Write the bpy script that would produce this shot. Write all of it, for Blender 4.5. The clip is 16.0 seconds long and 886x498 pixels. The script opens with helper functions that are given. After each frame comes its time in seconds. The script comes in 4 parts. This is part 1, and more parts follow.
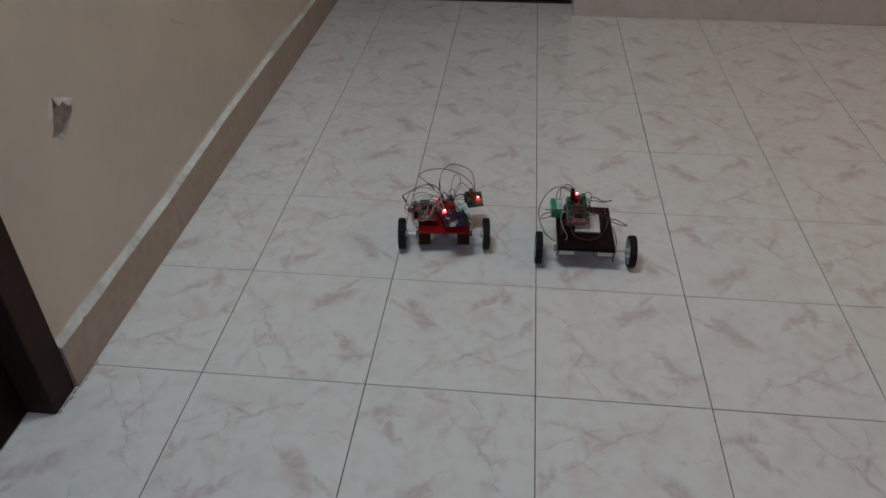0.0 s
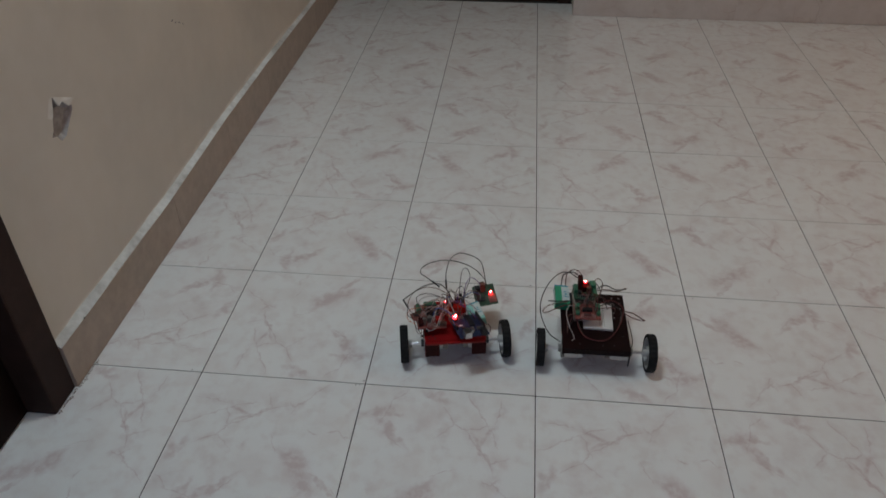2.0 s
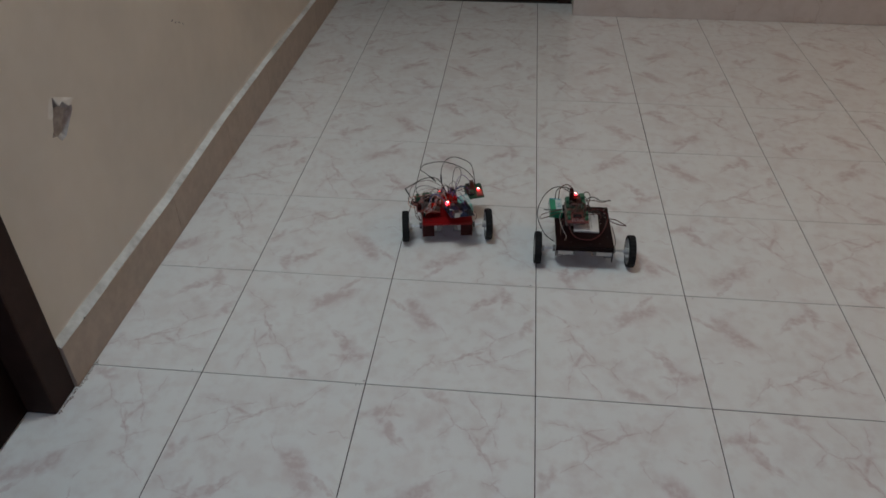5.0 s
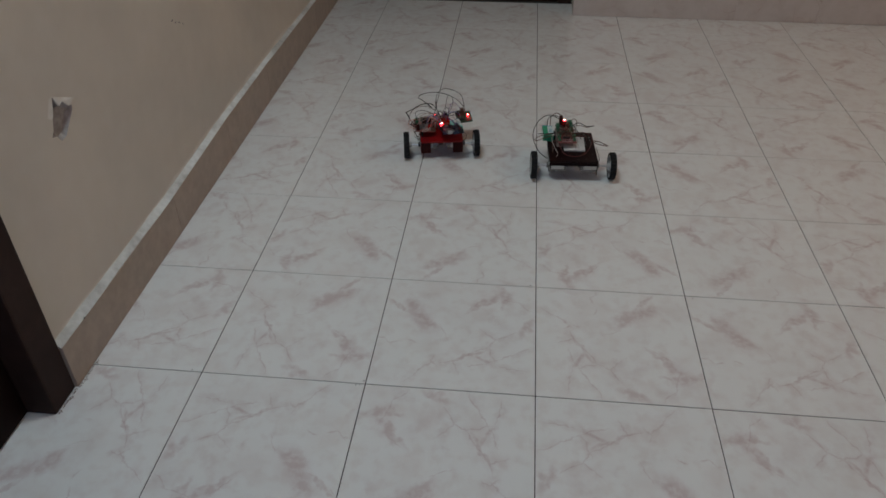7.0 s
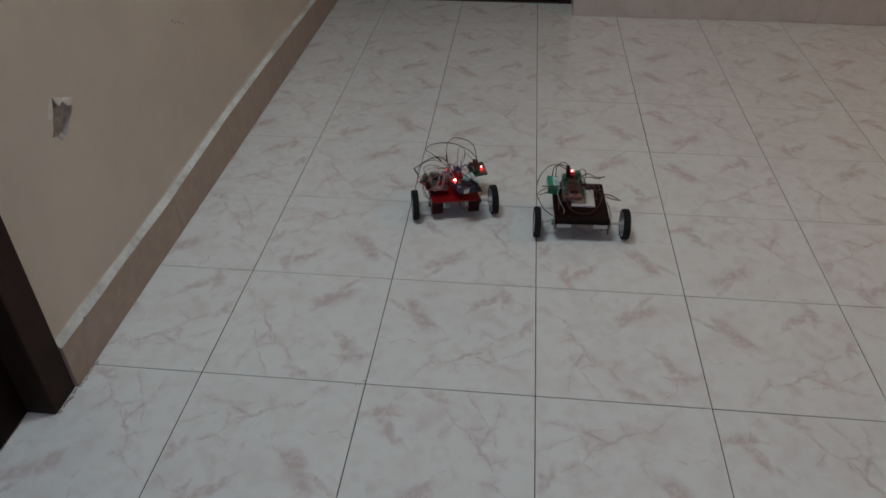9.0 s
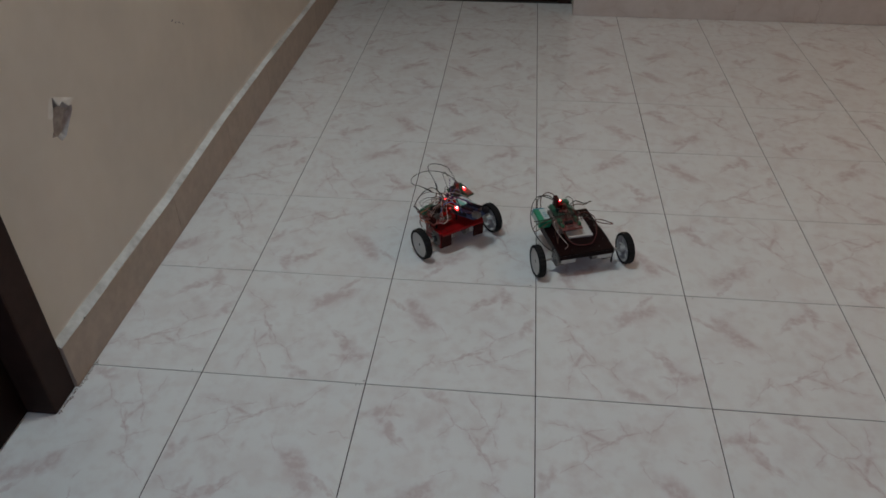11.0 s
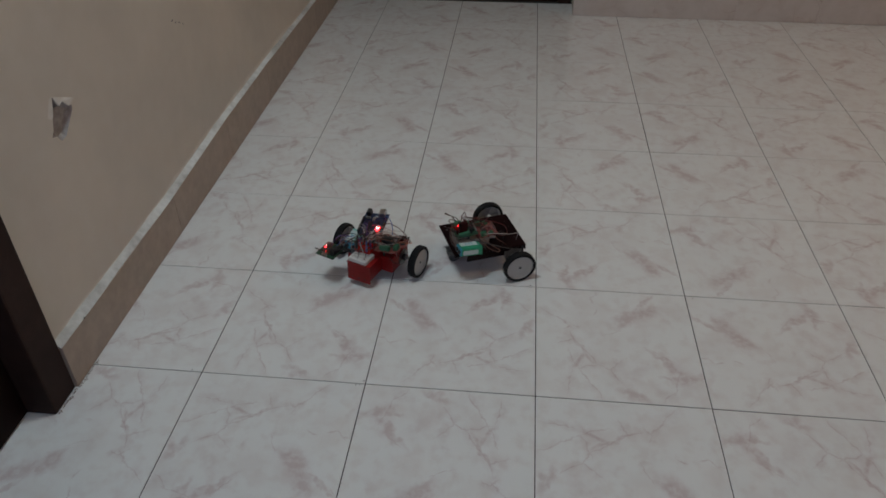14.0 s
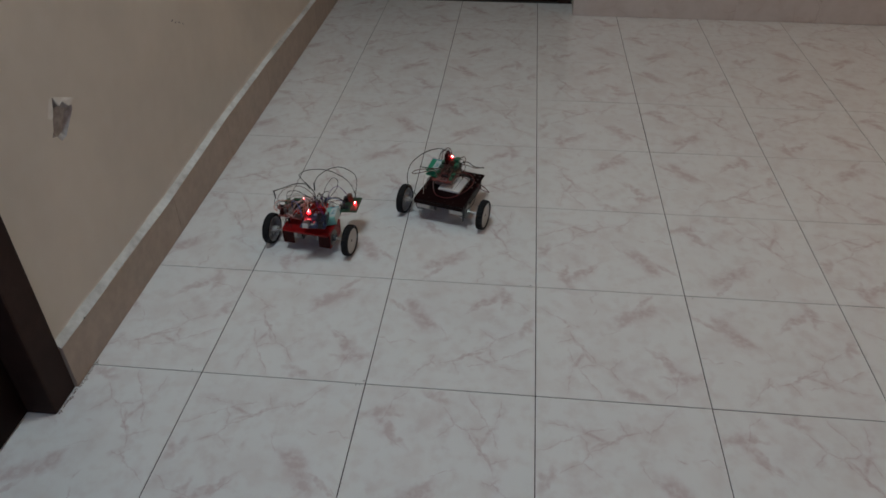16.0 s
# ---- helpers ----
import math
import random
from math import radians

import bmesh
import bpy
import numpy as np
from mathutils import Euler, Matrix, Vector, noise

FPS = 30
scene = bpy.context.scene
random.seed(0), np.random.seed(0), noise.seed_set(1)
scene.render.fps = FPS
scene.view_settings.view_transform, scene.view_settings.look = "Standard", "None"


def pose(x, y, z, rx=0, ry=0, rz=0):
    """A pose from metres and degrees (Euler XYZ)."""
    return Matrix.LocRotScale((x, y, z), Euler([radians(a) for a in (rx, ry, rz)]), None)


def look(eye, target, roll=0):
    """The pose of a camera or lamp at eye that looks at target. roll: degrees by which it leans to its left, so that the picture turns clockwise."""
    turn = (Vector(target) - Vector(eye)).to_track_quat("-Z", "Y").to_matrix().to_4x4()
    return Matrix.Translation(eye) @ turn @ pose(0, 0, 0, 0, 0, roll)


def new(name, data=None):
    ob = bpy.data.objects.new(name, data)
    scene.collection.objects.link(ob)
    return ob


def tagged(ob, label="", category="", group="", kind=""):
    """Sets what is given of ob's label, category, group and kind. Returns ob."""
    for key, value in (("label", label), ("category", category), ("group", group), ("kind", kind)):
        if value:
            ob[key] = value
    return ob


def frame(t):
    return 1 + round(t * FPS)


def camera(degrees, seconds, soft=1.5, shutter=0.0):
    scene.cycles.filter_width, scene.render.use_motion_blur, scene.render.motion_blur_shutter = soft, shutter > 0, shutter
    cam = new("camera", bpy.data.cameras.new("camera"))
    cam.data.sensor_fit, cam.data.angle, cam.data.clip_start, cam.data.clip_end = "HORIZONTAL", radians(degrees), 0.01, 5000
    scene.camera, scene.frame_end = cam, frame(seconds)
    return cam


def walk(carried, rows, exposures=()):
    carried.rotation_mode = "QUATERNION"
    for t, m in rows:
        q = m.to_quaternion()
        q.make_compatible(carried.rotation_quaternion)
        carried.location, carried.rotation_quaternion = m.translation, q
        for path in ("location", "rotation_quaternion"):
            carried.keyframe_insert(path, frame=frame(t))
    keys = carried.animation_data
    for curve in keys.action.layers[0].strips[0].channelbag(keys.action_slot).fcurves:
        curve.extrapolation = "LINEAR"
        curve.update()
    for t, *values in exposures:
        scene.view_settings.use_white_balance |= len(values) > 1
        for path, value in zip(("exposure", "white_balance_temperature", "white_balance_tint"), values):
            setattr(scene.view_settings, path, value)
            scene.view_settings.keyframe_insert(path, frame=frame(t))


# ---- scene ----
cam = camera(61.64, 16.0, soft=1.6, shutter=0.4)
EYE = pose(0.5486, -0.9138, 0.9892, 53.618, 0.432, 5.949)
walk(cam, [(0.0, EYE), (16.0, EYE)], [(0.0, -0.015), (7.6, -0.015), (8.4, -0.07), (16.0, -0.07)])

# ---------------------------------------------------------------- light
world = bpy.data.worlds.new("sky")
scene.world = world
world.use_nodes = True
wn = world.node_tree
sky = wn.nodes.new("ShaderNodeTexSky")
sky.sky_type = "NISHITA"
sky.sun_disc = False
sky.sun_elevation = radians(35)
sky.sun_rotation = radians(200)
wn.links.new(sky.outputs[0], wn.nodes["Background"].inputs[0])
wn.nodes["Background"].inputs[1].default_value = 0.1


def area_lamp(name, m, sx, sy, watts, colour):
    d = bpy.data.lights.new(name, "AREA")
    d.shape, d.size, d.size_y, d.energy, d.color = "RECTANGLE", sx, sy, watts, colour
    ob = new(name, d)
    ob.matrix_world = m
    return ob


# cool tube high on the left wall; unseen wall lamp and window are added
area_lamp("tube_glow", look((-0.10, -0.10, 2.36), (0.50, 0.30, 0)), 0.12, 1.1, 23.9, (0.825, 0.995, 1.055))
# unseen lamp on the right wall, added to warm the far right
area_lamp("added_warm_fill", look((2.80, 0.45, 1.95), (1.2, 0.9, 0.6)), 0.35, 0.35, 6.2, (1.0, 0.55, 0.23))
# bluish fill added behind the camera, as daylight from an unseen window
area_lamp("added_cool_fill", look((0.35, -2.52, 1.55), (0.3, 0.4, 0.2)), 1.0, 1.2, 6.5, (0.45, 0.57, 1.0))


# ---------------------------------------------------------------- materials
def material(name, colour, rough=0.5, metal=0.0, grain=0.0, scale=60.0, bump=0.0, second=None, big=6.0,
             spec=0.5, emit=0.0, coords="Object"):
    """A surface with variation at two scales: fine grain and broad patches of a second colour."""
    m = bpy.data.materials.new(name)
    m.use_nodes = True
    nt = m.node_tree
    b = nt.nodes["Principled BSDF"]
    b.inputs["Roughness"].default_value = rough
    b.inputs["Metallic"].default_value = metal
    b.inputs["Specular IOR Level"].default_value = spec
    c = (*colour, 1)
    b.inputs["Base Color"].default_value = c
    if emit:
        b.inputs["Emission Color"].default_value = c
        b.inputs["Emission Strength"].default_value = emit
    tc = nt.nodes.new("ShaderNodeTexCoord")
    if grain or second:
        fine = nt.nodes.new("ShaderNodeTexNoise")
        fine.inputs["Scale"].default_value = scale
        fine.inputs["Detail"].default_value = 5
        nt.links.new(tc.outputs[coords], fine.inputs["Vector"])
        broad = nt.nodes.new("ShaderNodeTexNoise")
        broad.inputs["Scale"].default_value = big
        broad.inputs["Detail"].default_value = 3
        nt.links.new(tc.outputs[coords], broad.inputs["Vector"])
        ramp = nt.nodes.new("ShaderNodeValToRGB")
        ramp.color_ramp.elements[0].position, ramp.color_ramp.elements[1].position = 0.35, 0.65
        nt.links.new(broad.outputs["Fac"], ramp.inputs["Fac"])
        mix = nt.nodes.new("ShaderNodeMix")
        mix.data_type = "RGBA"
        mix.inputs[6].default_value = c
        mix.inputs[7].default_value = (*(second or [v * 0.85 for v in colour]), 1)
        nt.links.new(ramp.outputs["Color"], mix.inputs["Factor"])
        mul = nt.nodes.new("ShaderNodeMix")
        mul.data_type, mul.blend_type = "RGBA", "OVERLAY"
        mul.inputs["Factor"].default_value = grain
        nt.links.new(mix.outputs[2], mul.inputs[6])
        nt.links.new(fine.outputs["Fac"], mul.inputs[7])
        nt.links.new(mul.outputs[2], b.inputs["Base Color"])
        if bump:
            bp = nt.nodes.new("ShaderNodeBump")
            bp.inputs["Strength"].default_value = bump
            bp.inputs["Distance"].default_value = 0.002
            nt.links.new(fine.outputs["Fac"], bp.inputs["Height"])
            nt.links.new(bp.outputs["Normal"], b.inputs["Normal"])
    return m


def marble(name, ground, warm, vein, rough, amount=1.0, per_piece=True):
    """Printed ceramic tile: cream ground, soft pinkish brush strokes and broken thin veins."""
    m = bpy.data.materials.new(name)
    m.use_nodes = True
    nt = m.node_tree
    N, L = nt.nodes.new, nt.links.new
    b = nt.nodes["Principled BSDF"]
    b.inputs["Roughness"].default_value = rough
    tc = N("ShaderNodeTexCoord")
    add = N("ShaderNodeVectorMath")
    add.operation = "ADD"
    L(tc.outputs["Object"], add.inputs[0])
    if per_piece:
        info = N("ShaderNodeObjectInfo")
        sc = N("ShaderNodeVectorMath")
        sc.operation = "SCALE"
        sc.inputs[0].default_value = (17.0, 31.0, 9.0)
        L(info.outputs["Random"], sc.inputs["Scale"])
        L(sc.outputs[0], add.inputs[1])

    def noise_tex(scale, detail=3.0, src=None, dist=0.0):
        n = N("ShaderNodeTexNoise")
        n.inputs["Scale"].default_value = scale
        n.inputs["Detail"].default_value = detail
        n.inputs["Distortion"].default_value = dist
        L((src or add).outputs[0], n.inputs["Vector"])
        return n

    def ramp(src, lo, hi, a=0.0, z=1.0):
        r = N("ShaderNodeMapRange")
        r.interpolation_type = "SMOOTHSTEP"
        for k, v in zip((1, 2, 3, 4), (lo, hi, a, z)):
            r.inputs[k].default_value = v
        L(src, r.inputs[0])
        return r.outputs[0]

    def times(a, c):
        t = N("ShaderNodeMath")
        t.operation = "MULTIPLY"
        L(a, t.inputs[0])
        if isinstance(c, float):
            t.inputs[1].default_value = c
        else:
            L(c, t.inputs[1])
        return t.outputs[0]

    # strokes: noise drawn out along two slants, kept in separate patches and broken by fine grain
    def strokes(turn, long, wide, gate_scale, lo, off):
        shift = N("ShaderNodeVectorMath")
        shift.operation = "ADD"
        shift.inputs[1].default_value = (off, off * 0.7, 0)
        L(add.outputs[0], shift.inputs[0])
        mp = N("ShaderNodeMapping")
        mp.vector_type = "TEXTURE"
        mp.inputs["Rotation"].default_value = (0, 0, radians(turn))
        mp.inputs["Scale"].default_value = (long, wide, 0.05)
        L(shift.outputs[0], mp.inputs["Vector"])
        mark = ramp(noise_tex(1.0, 4.0, mp, 0.7).outputs["Fac"], 0.50, 0.72)
        return times(mark, ramp(noise_tex(gate_scale, 2.0, shift).outputs["Fac"], lo, lo + 0.13))

    stroke = strokes(30, 0.105, 0.042, 6.5, 0.49, 0.0)
    stroke2 = strokes(-26, 0.120, 0.036, 6.0, 0.53, 3.3)
    grainy = ramp(noise_tex(75.0, 4.0).outputs["Fac"], 0.32, 0.64, 0.40, 1.0)
    # veins: edges of warped cells, broken up
    warp = noise_tex(11.0, 6.0)
    wv = N("ShaderNodeVectorMath")
    wv.operation = "MULTIPLY_ADD"
    L(warp.outputs["Color"], wv.inputs[0])
    wv.inputs[1].default_value = (0.034, 0.034, 0.0)
    L(add.outputs[0], wv.inputs[2])
    vo = N("ShaderNodeTexVoronoi")
    vo.feature = "DISTANCE_TO_EDGE"
    vo.inputs["Scale"].default_value = 6.5
    L(wv.outputs[0], vo.inputs["Vector"])
    line = ramp(vo.outputs["Distance"], 0.0, 0.017, 1.0, 0.0)
    halo = ramp(vo.outputs["Distance"], 0.0, 0.16, 1.0, 0.0)
    keep = ramp(noise_tex(8.0, 2.0).outputs["Fac"], 0.47, 0.60)
    cloud = ramp(noise_tex(11.0, 4.0).outputs["Fac"], 0.45, 0.72)

    def mixed(base, colour, fac):
        x = N("ShaderNodeMix")
        x.data_type = "RGBA"
        if isinstance(base, tuple):
            x.inputs[6].default_value = (*base, 1)
        else:
            L(base, x.inputs[6])
        x.inputs[7].default_value = (*colour, 1)
        L(fac, x.inputs["Factor"])
        return x.outputs[2]

    vo2 = N("ShaderNodeTexVoronoi")
    vo2.feature = "DISTANCE_TO_EDGE"
    vo2.inputs["Scale"].default_value = 3.8
    L(wv.outputs[0], vo2.inputs["Vector"])
    line2 = ramp(vo2.outputs["Distance"], 0.0, 0.010, 1.0, 0.0)
    keep2 = ramp(noise_tex(6.0, 3.0).outputs["Fac"], 0.46, 0.58)
    mottle = ramp(noise_tex(38.0, 6.0).outputs["Fac"], 0.42, 0.70)
    c = mixed(ground, warm, times(cloud, 0.55))
    c = mixed(c, warm, times(mottle, 0.45))
    c = mixed(c, vein, times(times(stroke, grainy), 0.64 * amount))
    c = mixed(c, vein, times(times(stroke2, grainy), 0.50 * amount))
    c = mixed(c, vein, times(times(halo, keep), 0.16 * amount))
    c = mixed(c, vein, times(times(line, times(keep, grainy)), 0.46 * amount))
    c = mixed(c, vein, times(times(line2, times(keep2, grainy)), 0.50 * amount))
    L(c, b.inputs["Base Color"])
    wear = noise_tex(40.0, 4.0)
    L(ramp(wear.outputs["Fac"], 0.3, 0.7, rough * 0.96, rough * 1.05), b.inputs["Roughness"])
    bp = N("ShaderNodeBump")
    bp.inputs["Strength"].default_value = 0.06
    bp.inputs["Distance"].default_value = 0.001
    L(noise_tex(14.0, 2.0).outputs["Fac"], bp.inputs["Height"])
    L(bp.outputs["Normal"], b.inputs["Normal"])
    return m


# the print of a floor tile, in millimetres from its middle: thin veins, brush blotches and faint clouds
VEINS = (((107, 3), (76, -17), (63, -36), (37, -53), (0, -77), (-21, -87)), ((141, -37), (115, -53), (72, -75), (51, -85), (30, -90)),
         ((8, -107), (-1, -81)), ((76, -16), (50, 8)), ((-36, -85), (-52, -98), (-66, -118), (-84, -139)), ((128, -95), (86, -87)),
         ((-36, -70), (-41, -82), (-33, -96)), ((63, -36), (75, -76)), ((-149, -28), (-139, -27), (-126, -41), (-112, -37)), ((-91, -31), (-77, -36)),
         ((20, 70), (37, 92)), ((140, 76), (118, 96), (76, 107)), ((-137, 74), (-149, 85)), ((-31, 8), (-20, -16)))
BLOTCHES = ((-102, 90, -86, 46, 11), (-97, 62, -60, 14, 17), (-72, 28, -42, 12, 9), (-148, 90, -97, 44, 4), (-128, 74, -104, 52, 6), (76, 150, 98, 106, 9),
            (98, 112, 88, 80, 6), (32, 86, 76, 113, 7), (68, 108, 22, 66, 6), (124, 2, 144, 44, 8), (134, 30, 142, 12, 8), (1, -78, 50, -50, 4), (68, -82, 42, -62, 5))
CLOUDS = ((-100, 85, -45, 5, 18), (-90, 95, -50, 112, 8), (40, 104, 94, 120, 18), (30, -78, 72, -62, 13), (45, 64, 93, 13, 20), (-38, -70, -31, -98, 7),
          (-142, -60, -146, -117, 7), (110, 60, 150, 90, 13), (-10, -20, -38, -26, 6), (20, 5, 24, -12, 6), (-78, 62, -100, 90, 12))


def printed_tile(name, ground, warm, vein, rough):
    """Glazed floor tile that repeats one print: feathery pink blotches joined by thin broken veins."""
    m = bpy.data.materials.new(name)
    m.use_nodes = True
    nt = m.node_tree
    N, L = nt.nodes.new, nt.links.new
    b = nt.nodes["Principled BSDF"]
    tc = N("ShaderNodeTexCoord")
    info = N("ShaderNodeObjectInfo")

    def vec(op, a, c):
        n = N("ShaderNodeVectorMath")
        n.operation = op
        for k, q in enumerate((a, c)):
            if isinstance(q, tuple):
                n.inputs[k].default_value = q
            elif q is not None:
                L(q, n.inputs[k])
        return n

    def num(op, a, c):
        n = N("ShaderNodeMath")
        n.operation = op
        for k, q in enumerate((a, c)):
            if isinstance(q, float):
                n.inputs[k].default_value = q
            else:
                L(q, n.inputs[k])
        return n.outputs[0]

    def noise_tex(src, scale, detail):
        n = N("ShaderNodeTexNoise")
        n.inputs["Scale"].default_value = scale
        n.inputs["Detail"].default_value = detail
        L(src, n.inputs["Vector"])
        return n

    def ramp(src, lo, hi, a=0.0, z=1.0):
        r = N("ShaderNodeMapRange")
        r.interpolation_type = "SMOOTHSTEP"
        for k, v in zip((1, 2, 3, 4), (lo, hi, a, z)):
            r.inputs[k].default_value = v
        L(src, r.inputs[0])
        return r.outputs[0]

    def mixed(base, colour, fac):
        x = N("ShaderNodeMix")
        x.data_type = "RGBA"
        if isinstance(base, tuple):
            x.inputs[6].default_value = (*base, 1)
        else:
            L(base, x.inputs[6])
        x.inputs[7].default_value = (*colour, 1)
        L(fac, x.inputs["Factor"])
        return x.outputs[2]

    at = tc.outputs["Object"]
    jump = vec("SCALE", (17.0, 31.0, 9.0), None)
    L(info.outputs["Random"], jump.inputs["Scale"])
    loose = vec("ADD", at, jump.outputs[0]).outputs[0]

    def bent(scale, detail, by):
        off = vec("SUBTRACT", noise_tex(at, scale, detail).outputs["Color"], (0.5, 0.5, 0.5)).outputs[0]
        return vec("ADD", at, vec("MULTIPLY", off, (by, by, 0.0)).outputs[0]).outputs[0]

    def nearest(src, strokes):
        """Least elliptical distance to any stroke: 1 at its rim."""
        least = None
        for x0, y0, x1, y1, half in strokes:
            mp = N("ShaderNodeMapping")
            mp.vector_type = "TEXTURE"
            mp.inputs["Location"].default_value = ((x0 + x1) / 2000, (y0 + y1) / 2000, 0)
            mp.inputs["Rotation"].default_value = (0, 0, math.atan2(y1 - y0, x1 - x0))
            mp.inputs["Scale"].default_value = (math.hypot(x1 - x0, y1 - y0) / 1500, half / 1000, 1.0)
            L(src, mp.inputs["Vector"])
            d = vec("LENGTH", mp.outputs[0], None).outputs["Value"]
            least = d if least is None else num("MINIMUM", least, d)
        return least

    threads = [(*p, *q, 1.2) for chain in VEINS for p, q in zip(chain, chain[1:])]
    jag = bent(60.0, 8.0, 0.016)
    line = ramp(nearest(jag, threads), 0.20, 1.7, 1.0, 0.0)
    haze = ramp(nearest(bent(30.0, 7.0, 0.045), [(*p, *q, 9.0) for chain in VEINS[:8] for p, q in zip(chain[::2], chain[1::2])]), 0.2, 1.6, 1.0, 0.0)
    blotch = ramp(nearest(bent(40.0, 9.0, 0.034), BLOTCHES), 0.30, 1.60, 1.0, 0.0)
    cloud = ramp(nearest(bent(24.0, 6.0, 0.050), CLOUDS), 0.2, 1.4, 1.0, 0.0)
    grain = ramp(noise_tex(loose, 80.0, 6.0).outputs["Fac"], 0.34, 0.60, 0.45, 1.0)
    patch = ramp(noise_tex(loose, 13.0, 5.0).outputs["Fac"], 0.46, 0.72)
    mottle = ramp(noise_tex(loose, 42.0, 6.0).outputs["Fac"], 0.44, 0.72)
    c = mixed(ground, warm, num("MULTIPLY", patch, 0.55))
    c = mixed(c, warm, num("MULTIPLY", mottle, 0.60))
    c = mixed(c, vein, num("MULTIPLY", num("MULTIPLY", num("MAXIMUM", cloud, haze), grain), 0.20))
    c = mixed(c, vein, num("MULTIPLY", num("MULTIPLY", blotch, grain), 0.47))
    c = mixed(c, vein, num("MULTIPLY", num("MULTIPLY", line, grain), 0.40))
    L(c, b.inputs["Base Color"])
    L(ramp(noise_tex(loose, 40.0, 4.0).outputs["Fac"], 0.3, 0.7, rough * 0.96, rough * 1.05), b.inputs["Roughness"])
    bp = N("ShaderNodeBump")
    bp.inputs["Strength"].default_value = 0.06
    bp.inputs["Distance"].default_value = 0.001
    L(noise_tex(loose, 14.0, 2.0).outputs["Fac"], bp.inputs["Height"])
    L(bp.outputs["Normal"], b.inputs["Normal"])
    return m


TILE = printed_tile("floor_tile", (0.722, 0.720, 0.708), (0.645, 0.602, 0.585), (0.450, 0.315, 0.318), 0.13)
WALLTILE = marble("wall_tile", (0.53, 0.47, 0.435), (0.47, 0.41, 0.375), (0.36, 0.27, 0.23), 0.32)
SKIRT = material("skirting_tile", (0.375, 0.300, 0.238), 0.42, grain=0.22, scale=45, second=(0.41, 0.325, 0.262), big=9, bump=0.1)
GROUT = material("grout", (0.06, 0.054, 0.05), 0.95, grain=0.4, scale=200)
PLASTER = material("wall_paint", (0.670, 0.605, 0.525), 0.72, grain=0.06, scale=30, second=(0.595, 0.545, 0.482), big=3.4, bump=0.05)
CEMENT = material("white_cement", (0.70, 0.71, 0.69), 0.8, grain=0.5, scale=70, second=(0.44, 0.43, 0.41), big=11, bump=0.3)
RAW = material("bare_cement", (0.37, 0.34, 0.325), 0.95, grain=0.6, scale=90, second=(0.31, 0.275, 0.26), big=30, bump=0.5)
FLAKE = material("paint_flake", (0.69, 0.64, 0.585), 0.85, grain=0.2, scale=60)
WHITEWASH = material("ceiling_paint", (0.78, 0.77, 0.74), 0.85, grain=0.1, scale=25)
DARKWOOD = material("dark_wood", (0.027, 0.0140, 0.0110), 0.55, grain=0.5, scale=35, second=(0.034, 0.0175, 0.0135), big=5, bump=0.15, spec=0.12)
DOORWOOD = material("door_wood", (0.010, 0.0038, 0.003), 0.6, grain=0.5, scale=30, second=(0.013, 0.007, 0.005), big=5, spec=0.08)
RED = material("red_sheet", (0.26, 0.0065, 0.0075), 0.32, grain=0.2, scale=70, second=(0.21, 0.0055, 0.0065), big=20, spec=0.3)
# own colour of some dark parts; stands for shade on the front tabs
TAB = material("dark_part_shaded_tab", (0.035, 0.006, 0.0055), 0.6, grain=0.3, scale=60, spec=0.1)
MAROON = material("dark_sheet", (0.0074, 0.0022, 0.0025), 0.40, grain=0.3, scale=60, second=(0.0115, 0.0030, 0.0031), big=18, spec=0.11)
RUBBER = material("rubber", (0.0065, 0.0065, 0.0075), 0.75, grain=0.4, scale=120, bump=0.2, spec=0.25)
RIM = material("rim_plastic", (0.45, 0.44, 0.42), 0.4, grain=0.2, scale=50, second=(0.38, 0.37, 0.355), big=25)
STEEL = material("steel", (0.62, 0.62, 0.62), 0.28, 1.0, grain=0.2, scale=120)
ZINC = material("motor_can", (0.22, 0.21, 0.20), 0.4, 0.8, grain=0.3, scale=90)
CASTER = material("caster_metal", (0.10, 0.10, 0.10), 0.45, 0.3, grain=0.3, scale=90)
BEIGE = material("gearbox_cover", (0.56, 0.55, 0.51), 0.5, grain=0.2, scale=60)
BLACK = material("black_plastic", (0.012, 0.012, 0.014), 0.4, grain=0.2, scale=90)
GREENPCB = material("green_board", (0.016, 0.052, 0.03), 0.38, grain=0.5, scale=220, second=(0.03, 0.075, 0.045), big=90)
BLUEPCB = material("blue_board", (0.009, 0.016, 0.042), 0.30, grain=0.5, scale=220, second=(0.022, 0.032, 0.075), big=110)
REDPCB = material("red_board", (0.144, 0.032, 0.030), 0.38, grain=0.5, scale=220, second=(0.26, 0.085, 0.07), big=80)
TERMINAL = material("green_terminal", (0.03, 0.13, 0.07), 0.45, grain=0.2, scale=80)
BATGREEN = material("battery_green", (0.025, 0.29, 0.155), 0.3, grain=0.2, scale=60)
BATWHITE = material("battery_label", (0.50, 0.58, 0.57), 0.35, grain=0.2, scale=60)
BATTEAL = material("battery_teal", (0.22, 0.50, 0.44), 0.35, grain=0.3, scale=60)
BATBLUE = material("battery_blue", (0.03, 0.26, 0.36), 0.35, grain=0.2, scale=60)
FOAM = material("white_block", (0.60, 0.585, 0.565), 0.6, grain=0.2, scale=80, second=(0.54, 0.50, 0.485), big=20)
TAN = material("foam_tape", (0.24, 0.195, 0.165), 0.8, grain=0.4, scale=100)
COPPER = material("copper", (0.6, 0.3, 0.18), 0.35, 1.0)
W_BLACK = material("wire_black", (0.030, 0.026, 0.023), 0.5)
